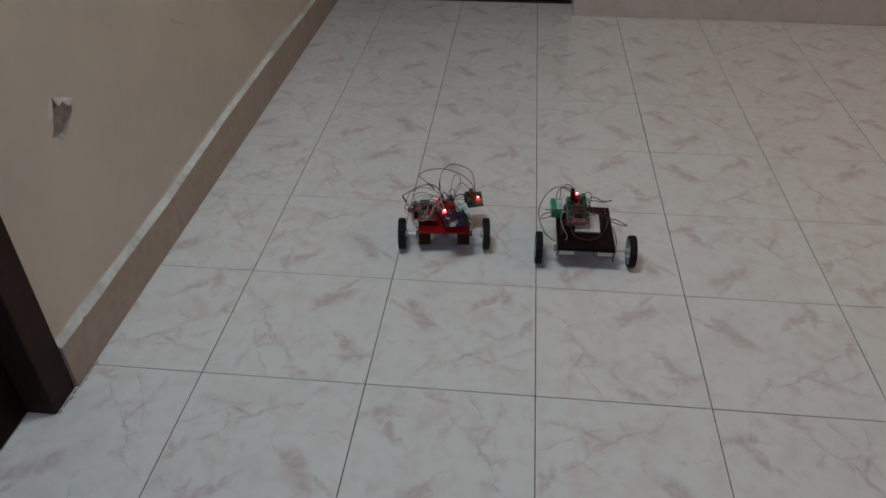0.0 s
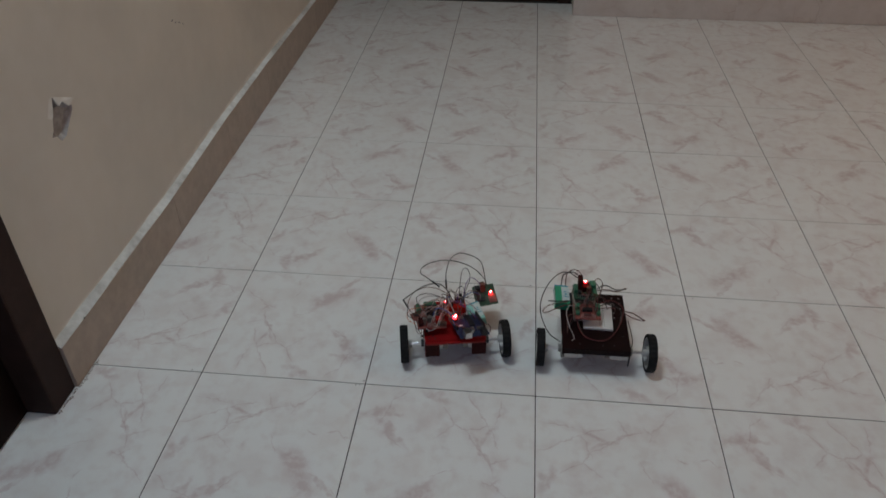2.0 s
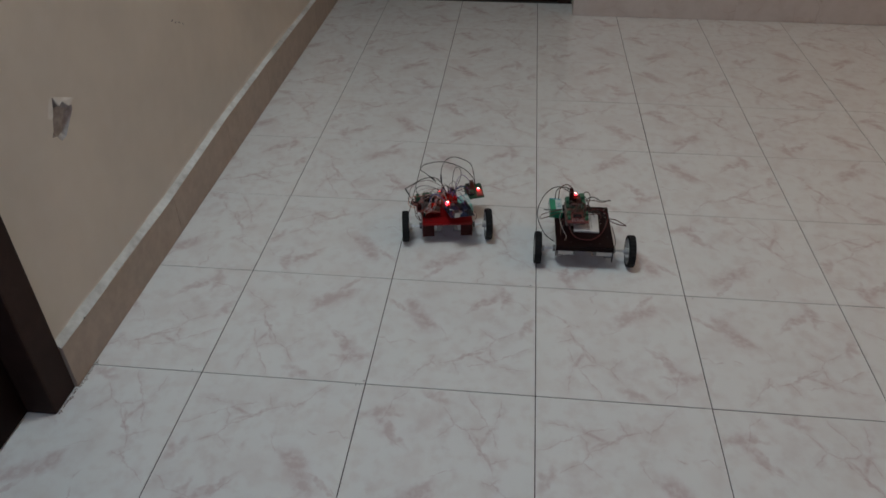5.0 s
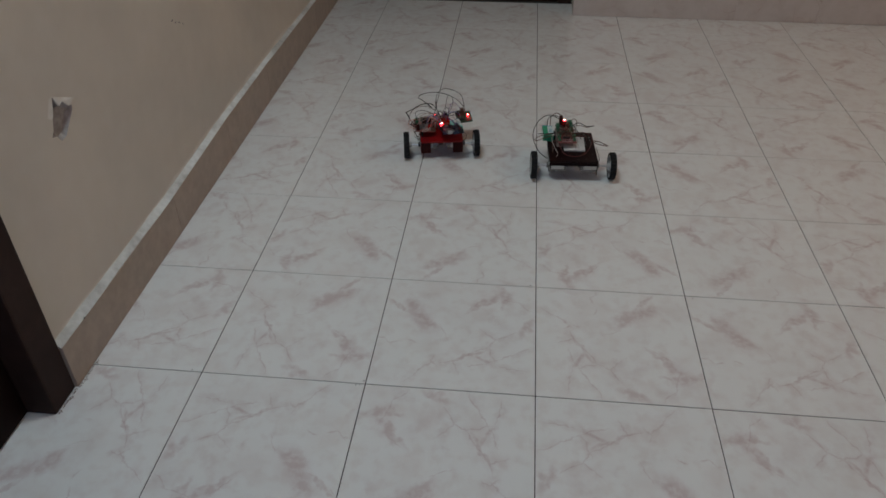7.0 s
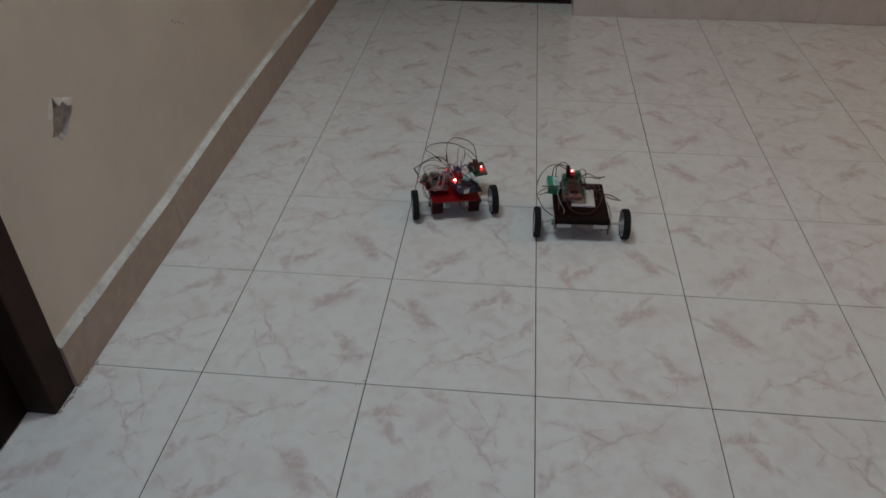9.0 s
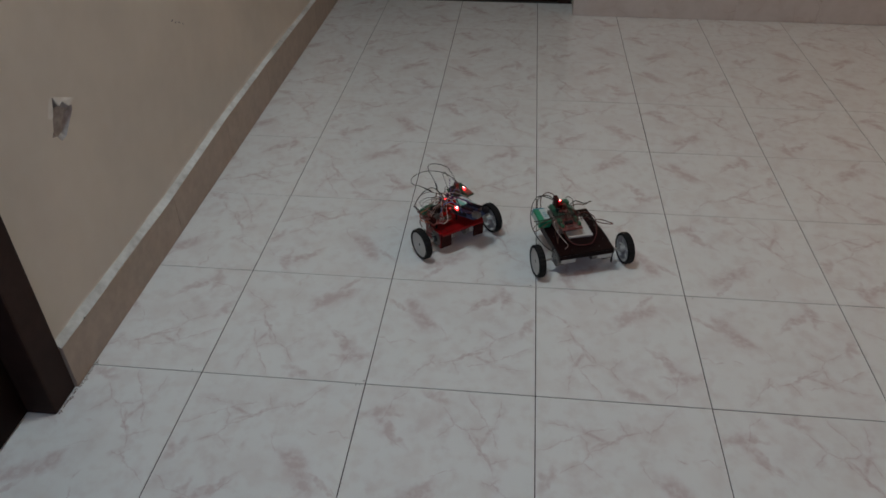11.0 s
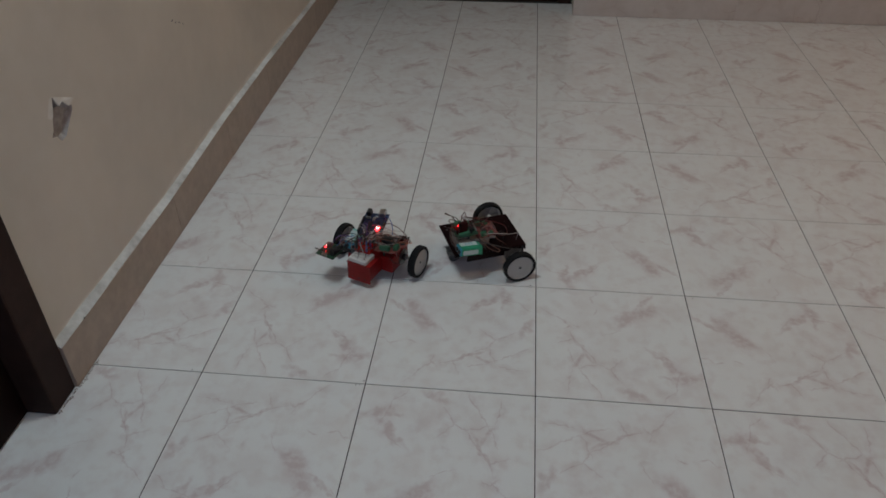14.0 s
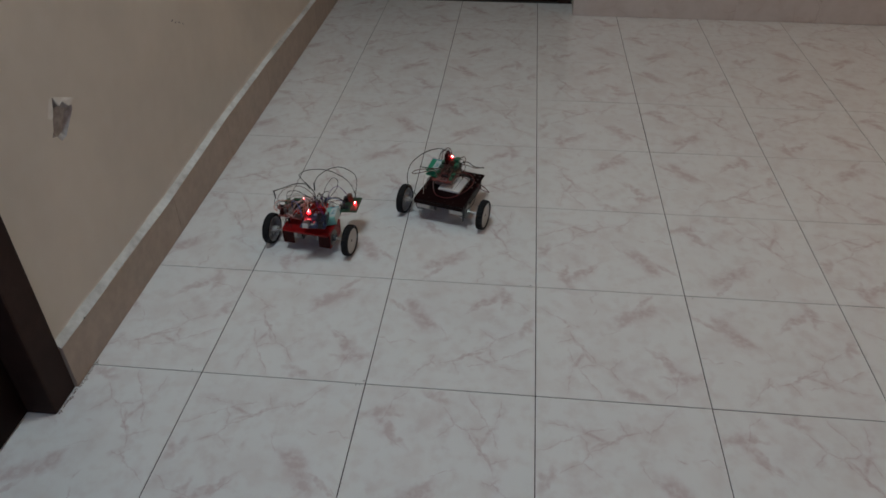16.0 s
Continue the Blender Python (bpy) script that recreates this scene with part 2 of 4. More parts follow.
W_RED = material("wire_red", (0.085, 0.009, 0.010), 0.5)
W_BROWN = material("wire_brown", (0.10, 0.045, 0.03), 0.5)
W_GREY = material("wire_grey", (0.27, 0.25, 0.245), 0.5)
W_WHITE = material("wire_white", (0.42, 0.37, 0.35), 0.5)
W_BLUE = material("wire_blue", (0.06, 0.12, 0.32), 0.5)
W_PURPLE = material("wire_purple", (0.12, 0.05, 0.20), 0.5)
W_PINK = material("wire_pale", (0.36, 0.24, 0.21), 0.5)
W_ORANGE = material("wire_orange", (0.45, 0.13, 0.05), 0.5)
LEDRED = material("led_lens", (1.0, 0.012, 0.016), 0.3, emit=22)
LEDHOT = material("led_core", (1.0, 0.36, 0.34), 0.3, emit=45)
LEDOFF = material("led_clear_red", (0.45, 0.02, 0.015), 0.15)
SHADE = material("frosted_shade", (1.0, 0.80, 0.58), 0.4, emit=3)
GLASS = material("window_glass", (1.0, 1.0, 1.0), 0.02)
GLASS.node_tree.nodes["Principled BSDF"].inputs["Transmission Weight"].default_value = 1.0
DIRT = material("mortar_dirt", (0.20, 0.15, 0.125), 0.95, grain=0.5, scale=150)
SMEAR = material("cement_film", (0.700, 0.645, 0.575), 0.8, grain=0.2, scale=60, second=(0.63, 0.575, 0.505), big=14, bump=0.1)
TUBE = material("tube_glass", (1.0, 0.96, 0.90), 0.3, emit=4)


# ---------------------------------------------------------------- mesh helpers
def box(bm, c, s, rot=(0, 0, 0), bevel=0.0):
    m = pose(*c, *rot)
    r = bmesh.ops.create_cube(bm, size=1.0, matrix=m @ Matrix.Diagonal((*s, 1)))
    if bevel:
        edges = {e for v in r["verts"] for e in v.link_edges}
        bmesh.ops.bevel(bm, geom=list(edges), offset=bevel, segments=2, profile=0.6, affect="EDGES")
    return bm


def rod(bm, a, b, r, seg=16, r2=None):
    a, b = Vector(a), Vector(b)
    d = b - a
    m = Matrix.Translation((a + b) / 2) @ d.to_track_quat("Z", "Y").to_matrix().to_4x4()
    bmesh.ops.create_cone(bm, cap_ends=True, segments=seg, radius1=r, radius2=r if r2 is None else r2, depth=d.length, matrix=m)
    return bm


def lathe(bm, profile, seg=48, tread=0.0, tread_from=1.0):
    """Turns (x, r) pairs about the x axis; tread: depth of the notches on radii past tread_from."""
    rings = []
    for k in range(seg):
        a = 2 * math.pi * k / seg
        ring = []
        for x, r in profile:
            rr = r - (tread if (k // 2) % 2 and r > tread_from else 0)
            ring.append(bm.verts.new((x, rr * math.cos(a), rr * math.sin(a))))
        rings.append(ring)
    n = len(profile)
    for k in range(seg):
        p, q = rings[k], rings[(k + 1) % seg]
        for i in range(n):
            j = (i + 1) % n
            bm.faces.new((p[i], p[j], q[j], q[i]))
    bmesh.ops.recalc_face_normals(bm, faces=bm.faces[:])
    return bm


def sweep(bm, pts, r, seg=6, steps=6):
    """A round wire through the points, smooth between them."""
    P = [Vector(p) for p in pts]
    P = [P[0] * 2 - P[1]] + P + [P[-1] * 2 - P[-2]]
    line = []
    for i in range(1, len(P) - 2):
        a, b, c, d = P[i - 1:i + 3]
        for k in range(steps):
            t = k / steps
            line.append(0.5 * (2 * b + (c - a) * t + (2 * a - 5 * b + 4 * c - d) * t * t + (3 * b - a - 3 * c + d) * t ** 3))
    line.append(P[-2])
    rings = []
    for i, p in enumerate(line):
        d = (line[min(i + 1, len(line) - 1)] - line[max(i - 1, 0)]).normalized()
        q = d.to_track_quat("Z", "Y").to_matrix()
        rings.append([bm.verts.new(p + q @ Vector((r * math.cos(2 * math.pi * k / seg), r * math.sin(2 * math.pi * k / seg), 0))) for k in range(seg)])
    for p, q in zip(rings, rings[1:]):
        for k in range(seg):
            bm.faces.new((p[k], p[(k + 1) % seg], q[(k + 1) % seg], q[k]))
    bm.faces.new(rings[0][::-1])
    bm.faces.new(rings[-1])
    return bm


def mesh_of(name, bm, mats, smooth=False):
    me = bpy.data.meshes.new(name)
    bm.to_mesh(me)
    bm.free()
    for m in (mats if isinstance(mats, (list, tuple)) else [mats]):
        me.materials.append(m)
    if smooth:
        for f in me.polygons:
            f.use_smooth = True
        me.set_sharp_from_angle(angle=radians(40))
    return me


def part(name, bm, mats, parent=None, label="", at=None, smooth=False):
    ob = new(name, mesh_of(name, bm, mats, smooth))
    if parent is not None:
        ob.parent = parent
    if at is not None:
        ob.matrix_basis = at
    if label:
        tagged(ob, label)
    return ob


def B():
    return bmesh.new()


# ---------------------------------------------------------------- the room
T = 0.305
X0, X1, Y0, Y1, H = -0.222, 2.95, -2.60, 2.30, 2.75
tagged(part("floor", box(B(), ((X0 + X1) / 2 - 0.1, (Y0 + Y1) / 2, -0.0512), (X1 - X0 + 0.6, Y1 - Y0 + 0.4, 0.1)), GROUT),
       "floor of glazed cream tiles with pinkish veins", "floor", kind="structure")
floor = bpy.data.objects["floor"]


def slab(bm, x0, y0, z0, x1, y1, z1):
    return box(bm, ((x0 + x1) / 2, (y0 + y1) / 2, (z0 + z1) / 2), (x1 - x0, y1 - y0, z1 - z0))


# left wall, with a knocked-out hole in the plaster
HOLE = (0.115, 0.365, 0.225, 0.485)          # y0, z0, y1, z1 of the panel that holds the hole
bm = B()
WT = 0.12
for y0, z0, y1, z1 in ((-0.058, 0, HOLE[0], H), (HOLE[2], 0, Y1, H), (HOLE[0], 0, HOLE[2], HOLE[1]), (HOLE[0], HOLE[3], HOLE[2], H)):
    slab(bm, X0 - WT, y0, z0, X0, y1, z1)
slab(bm, X0 - WT, Y0, 0, X0, -1.02, H)
slab(bm, X0 - WT, -1.02, 2.12, X0, -0.058, H)
slab(bm, X0 - WT, HOLE[0], HOLE[1], X0 - 0.022, HOLE[2], HOLE[3])
outline = ((0.1563, 0.4641), (0.1645, 0.4450), (0.1765, 0.4485), (0.1898, 0.4339), (0.2023, 0.4300), (0.2000, 0.4226), (0.1807, 0.4062),
           (0.1618, 0.3909), (0.1453, 0.3887), (0.1366, 0.4019), (0.1240, 0.4060), (0.1327, 0.4135), (0.1426, 0.4357))
cy, cz = 0.163, 0.422
inner, outer, deep = [], [], []
for y, z in outline:
    dy, dz = y - cy, z - cz
    k = min((HOLE[2] - cy if dy > 0 else cy - HOLE[0]) / max(abs(dy), 1e-6), (HOLE[3] - cz if dz > 0 else cz - HOLE[1]) / max(abs(dz), 1e-6))
    inner.append(bm.verts.new((X0, y, z)))
    outer.append(bm.verts.new((X0, cy + dy * k, cz + dz * k)))
    deep.append(bm.verts.new((X0 - 0.009, cy + dy * 0.72, cz + dz * 0.85)))
n = len(outline)
rim = []
for i in range(n):
    j = (i + 1) % n
    bm.faces.new((outer[i], outer[j], inner[j], inner[i]))
    rim.append(bm.faces.new((inner[i], inner[j], deep[j], deep[i])))
rim.append(bm.faces.new(deep))
for f in rim:
    f.material_index = 1
# corners of the panel that the fan leaves open
for (y, z) in ((HOLE[0], HOLE[1]), (HOLE[2], HOLE[1]), (HOLE[0], HOLE[3]), (HOLE[2], HOLE[3])):
    a = min((v for v in outer if abs(v.co.y - y) < 1e-5), key=lambda v: abs(v.co.z - z))
    c = min((v for v in outer if abs(v.co.z - z) < 1e-5), key=lambda v: abs(v.co.y - y))
    if a is not c:
        bm.faces.new((a, bm.verts.new((X0, y, z)), c))
wall_west = tagged(part("wall_west", bm, [PLASTER, RAW]), "beige painted plaster wall with a knocked-out hole", "wall", kind="structure")
bm = B()
# curled flakes: (y, z, how far it stands off the wall)
for rag in (((0.1563, 0.4641, 1.0), (0.1645, 0.4450, 3.0), (0.1765, 0.4485, 2.5), (0.1898, 0.4339, 3.5), (0.2120, 0.4386, 2.0), (0.1860, 0.4513, 0.6)),
            ((0.1480, 0.4650, 0.4), (0.1558, 0.4635, 0.6), (0.1426, 0.4357, 1.4), (0.1365, 0.4330, 1.2), (0.1290, 0.4390, 0.4))):
    face = [bm.verts.new((X0 + h / 1000, y, z)) for y, z, h in rag]
    back = [bm.verts.new((X0 + h / 1000 - 0.0009, y, z)) for y, z, h in rag]
    bm.faces.new(face), bm.faces.new(back[::-1])
    for k in range(len(rag)):
        bm.faces.new((face[k], back[k], back[(k + 1) % len(rag)], face[(k + 1) % len(rag)]))
bmesh.ops.recalc_face_normals(bm, faces=bm.faces[:])
part("paint_flake", bm, FLAKE, wall_west, "curled pale paint flakes")
bm = B()
for y, z, s in ((0.640, 0.425, 0.010), (0.655, 0.416, 0.008), (0.672, 0.410, 0.009), (0.690, 0.400, 0.006)):
    box(bm, (X0 + 0.0006, y, z), (0.0008, s, 0.0022), (random.uniform(-60, 20), 0, 0))
part("scuff_mark", bm, RAW, wall_west, "small dark scuffs")

# other walls and ceiling
bm = B()
WX0, WX1, WZ0, WZ1 = -0.55 + 0.15, 0.75, 0.95, 2.15
for x0, z0, x1, z1 in ((X0 - WT, 0, WX0 + 0.25, H), (WX1 + 0.1, 0, X1 + WT, H), (WX0 + 0.25, 0, WX1 + 0.1, WZ0), (WX0 + 0.25, WZ1, WX1 + 0.1, H)):
    slab(bm, x0, Y0 - WT, z0, x1, Y0, z1)
tagged(part("wall_south", bm, PLASTER), "beige painted plaster wall with an opening for the added window", "wall", kind="structure")
tagged(part("wall_east", slab(B(), X1, Y0, 0, X1 + WT, Y1, H), PLASTER), "beige painted plaster wall", "wall", kind="structure")
bm = B()
slab(bm, X0, 2.20, 2.105, 0.745, Y1, H)
slab(bm, X0 - WT, Y1, 0, X1, Y1 + WT, H)
tagged(part("wall_north", bm, PLASTER), "beige painted plaster wall at the end of the recess", "wall", kind="structure")
ym = pose(0.745, 1.997, 0, 0, 0, -0.9)
wall_mid = tagged(part("wall_middle", slab(B(), 0.0, 0.012, 0, 2.2, 0.31, H), PLASTER, at=ym),
                  "projecting wall faced with beige marble tiles", "wall", kind="structure")
tagged(part("ceiling", slab(B(), X0 - WT, Y0 - WT, H, X1 + WT, Y1 + WT, H + 0.1), WHITEWASH), "white painted ceiling", "ceiling", kind="structure")

# unseen window behind the camera, added to go with the cool fill
win = tagged(part("added_window", B(), DARKWOOD), "unseen dark wooden window with clear panes, added for the cool fill", "window", kind="structure")
bm = B()
wx0, wx1 = WX0 + 0.25, WX1 + 0.1
for x in (wx0 + 0.02, (wx0 + wx1) / 2, wx1 - 0.02):
    box(bm, (x, Y0 - 0.07, (WZ0 + WZ1) / 2), (0.04, 0.05, WZ1 - WZ0), bevel=0.004)
for z in (WZ0 + 0.02, WZ1 - 0.02):
    box(bm, ((wx0 + wx1) / 2, Y0 - 0.07, z), (wx1 - wx0 - 0.09, 0.048, 0.04), bevel=0.004)
part("window_frame", bm, DARKWOOD, win)
for a, b in ((wx0 + 0.041, (wx0 + wx1) / 2 - 0.021), ((wx0 + wx1) / 2 + 0.021, wx1 - 0.041)):
    pane = part("pane", slab(B(), a, Y0 - 0.073, WZ0 + 0.041, b, Y0 - 0.069, WZ1 - 0.041), GLASS, win, "clear glass pane")
    pane.visible_shadow = False

# door in the left wall: dark frame post and closed leaf
door = tagged(part("door_1", slab(B(), -0.315, -0.958, 0.004, -0.2655, -0.1245, 2.06), DOORWOOD), "closed dark brown wooden door", "door", kind="structure")
bm = B()
box(bm, (-0.2435, -0.091, 1.045), (0.060, 0.066, 2.09), bevel=0.004)
part("door_post", bm, DARKWOOD, door, "dark brown door frame post")
bm = B()
box(bm, (-0.2435, -0.990, 1.045), (0.060, 0.060, 2.09), bevel=0.004)
part("door_post", bm, DARKWOOD, door, "dark brown door frame post")
part("door_lintel", box(B(), (-0.2435, -0.5405, 2.094), (0.062, 0.836, 0.05), bevel=0.004), DARKWOOD, door)

# dark frame of the doorway at the far end
d2 = tagged(part("door_2", slab(B(), -0.150, 2.150, 0.012, 0.690, 2.19, 2.06), DOORWOOD), "closed dark wooden door at the end of the recess", "door", kind="structure")
for a, b in ((-0.2075, -0.1515), (0.6915, 0.7435)):
    part("door_post", slab(B(), a, 2.138, 0.0015, b, 2.21, 2.10), DARKWOOD, d2)
part("sill", slab(B(), -0.1505, 2.155, 0.001, 0.6905, 2.195, 0.010), DARKWOOD, d2)

# skirting tiles along the left wall, with a bead of white cement on top
skirt = tagged(part("baseboard", B(), SKIRT), "brown marble skirting tiles topped with white cement", "skirting", kind="structure")
cuts = (-0.058, 0.43, 0.79, 1.15, 1.75, 2.137)


def skirt_top(y):
    return float(np.interp(y, (0.0, 0.25, 0.42, 0.60, 0.79, 1.15, 1.78, 2.3), (0.0955, 0.0945, 0.0965, 0.1040, 0.1110, 0.1135, 0.1065, 0.105)))


for a, b in zip(cuts, cuts[1:]):
    bm = B()
    xf = -0.2085 + random.uniform(-0.0004, 0.0004)
    box(bm, ((X0 + xf) / 2, (a + b) / 2, 0.05), (xf - X0, b - a - 0.0008, 0.0995))
    for v in bm.verts:
        if v.co.z > 0.05:
            v.co.z = skirt_top(v.co.y)
    bmesh.ops.bevel(bm, geom=bm.edges[:], offset=0.0008, segments=2, affect="EDGES")
    part("skirting_tile", bm, SKIRT, skirt)
bm = B()
prof = []
N = 110
for i in range(N + 1):
    y = cuts[0] + (2.137 - cuts[0]) * i / N
    h = skirt_top(y)
    w = 0.0128 + 0.0008 * noise.noise((y * 9, 0, 0))
    u = float(np.interp(y, (0.0, 0.3, 0.6, 1.0, 2.1), (0.0128, 0.0122, 0.0102, 0.0074, 0.0060))) + 0.0020 * noise.noise((y * 13, 5, 0)) + 0.0012 * noise.noise((y * 50, 9, 0))
    prof.append([bm.verts.new(p) for p in ((X0 + 0.0002, y, h - 0.0004), (X0 + w, y, h - 0.0004), (X0 + w, y, h + 0.0006),
                                           (X0 + w * 0.45, y, h + u * 0.6), (X0 + 0.0005, y, h + u))])
for p, q in zip(prof, prof[1:]):
    for k in range(5):
        bm.faces.new((p[k], q[k], q[(k + 1) % 5], p[(k + 1) % 5]))
bm.faces.new(prof[0]), bm.faces.new(prof[-1][::-1])
bmesh.ops.recalc_face_normals(bm, faces=bm.faces[:])
part("cement_bead", bm, CEMENT, skirt, "uneven white cement bead")

crumb = random.Random(12)
bm = B()
for k in range(90):
    u = crumb.random()
    y = -0.122 + 0.135 * u
    x = np.interp(y, (-0.122, -0.06, -0.056, 0.02), (-0.2120, -0.2110, -0.2070, -0.2068)) + abs(crumb.gauss(0, 0.0022))
    d = crumb.uniform(0.0006, 0.0020)
    box(bm, (x, y, 0.0004 + d * 0.2), (d, d * crumb.uniform(0.8, 2.0), d * 0.5), (0, 0, crumb.uniform(0, 90)))
part("mortar_crumbs", bm, DIRT, skirt, "brownish crumbs of mortar along the foot of the wall")
bm = B()
for y, d in ((0.022, 0.0036), (0.026, 0.0026), (0.31, 0.0020), (0.52, 0.0018)):
    bmesh.ops.create_icosphere(bm, subdivisions=1, radius=d, matrix=Matrix.Translation((X0 + 0.0124, y, skirt_top(y) - 0.0005)) @ Matrix.Diagonal((0.4, 1, 0.7, 1)))
part("bead_chip", bm, GROUT, skirt, "dark chips in the cement")

# thin film of cement smeared on the wall above the bead
bm = B()
film_edge = []
for i in range(N + 1):
    y = cuts[0] + 0.01 + (1.9 - cuts[0]) * i / N
    z = skirt_top(y) + 0.004
    top = z + 0.013 + 0.008 * noise.noise((y * 7, 3, 0)) + 0.004 * noise.noise((y * 40, 8, 0))
    film_edge.append([bm.verts.new(p) for p in ((X0 - 0.0004, y, z), (X0 + 0.0007, y, z), (X0 + 0.0005, y, top - 0.002), (X0 - 0.0004, y, top))])
for p, q in zip(film_edge, film_edge[1:]):
    for k in range(4):
        bm.faces.new((p[k], q[k], q[(k + 1) % 4], p[(k + 1) % 4]))
bm.faces.new(film_edge[0]), bm.faces.new(film_edge[-1][::-1])
bmesh.ops.recalc_face_normals(bm, faces=bm.faces[:])
part("cement_smear", bm, SMEAR, skirt, "pale cement smeared thinly on the wall", smooth=True)

# tube light over the door, and an unseen added lamp on the right wall
tube = tagged(new("tube_light"), "white fluorescent tube light fixed high on the wall", "lamp")
tube.matrix_world = pose(X0, -0.10, 2.40)
part("batten", box(B(), (0.02, 0, 0), (0.04, 1.22, 0.05), bevel=0.004), WHITEWASH, tube)
part("tube", rod(B(), (0.058, -0.58, 0), (0.058, 0.58, 0), 0.013), TUBE, tube)
for s in (-1, 1):
    part("tube_holder", box(B(), (0.055, s * 0.595, 0), (0.035, 0.03, 0.034), bevel=0.003), WHITEWASH, tube)
lamp = tagged(new("wall_lamp"), "unseen wall lamp with a round frosted shade, added for warm fill", "lamp")
lamp.matrix_world = pose(X1, 0.45, 1.95)
part("base", rod(B(), (0, 0, 0), (-0.02, 0, 0), 0.05, 24), STEEL, lamp)
bm = B()
bmesh.ops.create_uvsphere(bm, u_segments=20, v_segments=12, radius=0.06, matrix=Matrix.Translation((-0.07, 0, 0)))
part("shade", bm, SHADE, lamp, smooth=True)


# ---------------------------------------------------------------- robots
R = 0.0352                    # wheel radius
MZ = 0.0497                   # axle height in the body's own measure
SINK, GROW = 0.0145, 1.0154   # the body's own measure starts this far below the floor


def wheel(parent, side, half):
    """A 70 mm robot wheel on the x axis; side: -1 or 1, the way its flat outer face looks."""
    s = side
    prof = [(-0.0068 * s, 0.0288), (0.0060 * s, 0.0288), (0.0064 * s, 0.0276), (0.0050 * s, 0.0264), (0.0050 * s, 0.0020), (0.0022 * s, 0.0020),
            (0.0022 * s, 0.0080), (0.0026 * s, 0.0235), (0.0010 * s, 0.0258), (-0.0068 * s, 0.0264)]
    w = part("wheel", lathe(B(), prof, 64), RIM, parent, "pale grey plastic wheel with a black rubber tyre", smooth=True)
    w.matrix_basis = pose(half * s, 0, R)
    t = [(-0.0074, 0.0287), (-0.0074, 0.0335), (-0.0063, R - 0.0004), (-0.003, R), (0.003, R), (0.0063, R - 0.0004), (0.0074, 0.0335), (0.0074, 0.0287)]
    part("tyre", lathe(B(), t, 96, 0.0007, 0.034), RUBBER, w, "black ribbed rubber tyre")
    bm = B()
    rod(bm, (-0.014 * s, 0, 0), (0.0024 * s, 0, 0), 0.0070, 20)
    for k in range(6):
        a = k * math.pi / 3 + 0.3
        box(bm, (-0.0005 * s, 0.0160 * math.cos(a), 0.0160 * math.sin(a)), (0.0046, 0.0190, 0.0018), (math.degrees(a), 0, 0))
    part("hub", bm, RIM, w, "grey hub with ribs")
    part("axle_end", rod(B(), (0.0016 * s, 0, 0), (0.0053 * s, 0, 0), 0.0031, 12), BLACK, w, "dark axle hole")
    return w


def gear_motor(parent, side, half, inner, front=-0.015, plate=0.026, nut=None, lift=0.002):
    nut = nut or BLACK
    s = side
    bm = B()
    rod(bm, (s * inner, 0, MZ), (s * (inner + 0.026), 0, MZ), 0.0135, 24)
    rod(bm, (s * (inner - 0.006), 0, MZ), (s * inner, 0, MZ), 0.005, 12)
    m = part("motor", bm, ZINC, parent, "silver geared motor", smooth=True)
    g = inner + 0.026
    part("gearbox", rod(B(), (s * g, 0, MZ), (s * (g + 0.016), 0, MZ), 0.0172, 28), ZINC, m, smooth=True)
    part("gearbox_plate", box(B(), (s * (g - 0.004), front, MZ + lift), (plate, 0.006, 0.012), bevel=0.001), BEIGE, m, "pale motor clamp")
    bm = B()
    rod(bm, (s * (g + 0.016), 0, MZ), (s * (half - 0.014), 0, MZ), 0.0031, 14)
    part("shaft", bm, STEEL, m, "bright steel shaft", smooth=True)
    part("collar", rod(B(), (s * (g + 0.016), 0, MZ), (s * (g + 0.0215), 0, MZ), 0.0075, 6), nut, m, "hex nut")
    return m


def led(parent, name, c, r=0.0027, label="glowing red indicator lamp"):
    bm = B()
    bmesh.ops.create_uvsphere(bm, u_segments=14, v_segments=8, radius=r, matrix=Matrix.Translation(c))
    ob = part(name, bm, LEDRED, parent, label, smooth=True)
    bm = B()
    bmesh.ops.create_uvsphere(bm, u_segments=10, v_segments=6, radius=r * 0.56, matrix=Matrix.Translation(Vector(c) + Vector((0, -r * 0.20, r * 0.58))))
    part("lamp_core", bm, LEDHOT, ob, smooth=True)
    return ob


def nine_volt(parent, m, body_mat, end_mat, label):
    """A 9 V block battery along its own y axis, the snap end at +y."""
    b = part("battery", box(B(), (0, 0, 0), (0.0262, 0.0440, 0.0172), bevel=0.0018), body_mat, parent, label, at=m)
    part("battery_cap", box(B(), (0, 0.0235, 0), (0.0258, 0.0030, 0.0168), bevel=0.001), end_mat, b)
    part("battery_base", box(B(), (0, -0.0200, 0), (0.0268, 0.0050, 0.0178), bevel=0.0012), body_mat, b)
    part("battery_label", box(box(B(), (0.0060, 0.002, 0.0003), (0.0145, 0.037, 0.0180), bevel=0.001), (0, 0.003, -0.0012), (0.0270, 0.033, 0.0100), bevel=0.001), BATWHITE, b, "white printed band")
    bm = B()
    for k, y in enumerate((0.000, 0.006, 0.012)):
        box(bm, (0.0060, y - 0.005, 0.0094), (0.009 - 0.002 * k, 0.0018, 0.0004))
    part("print_bar", bm, BATBLUE, b)
    bm = B()
    for x in (-0.0064, 0.0064):
        rod(bm, (x, 0.025, 0), (x, 0.0285, 0), 0.0042, 10)
    part("snap_clip", bm, BLACK, b)
    return b


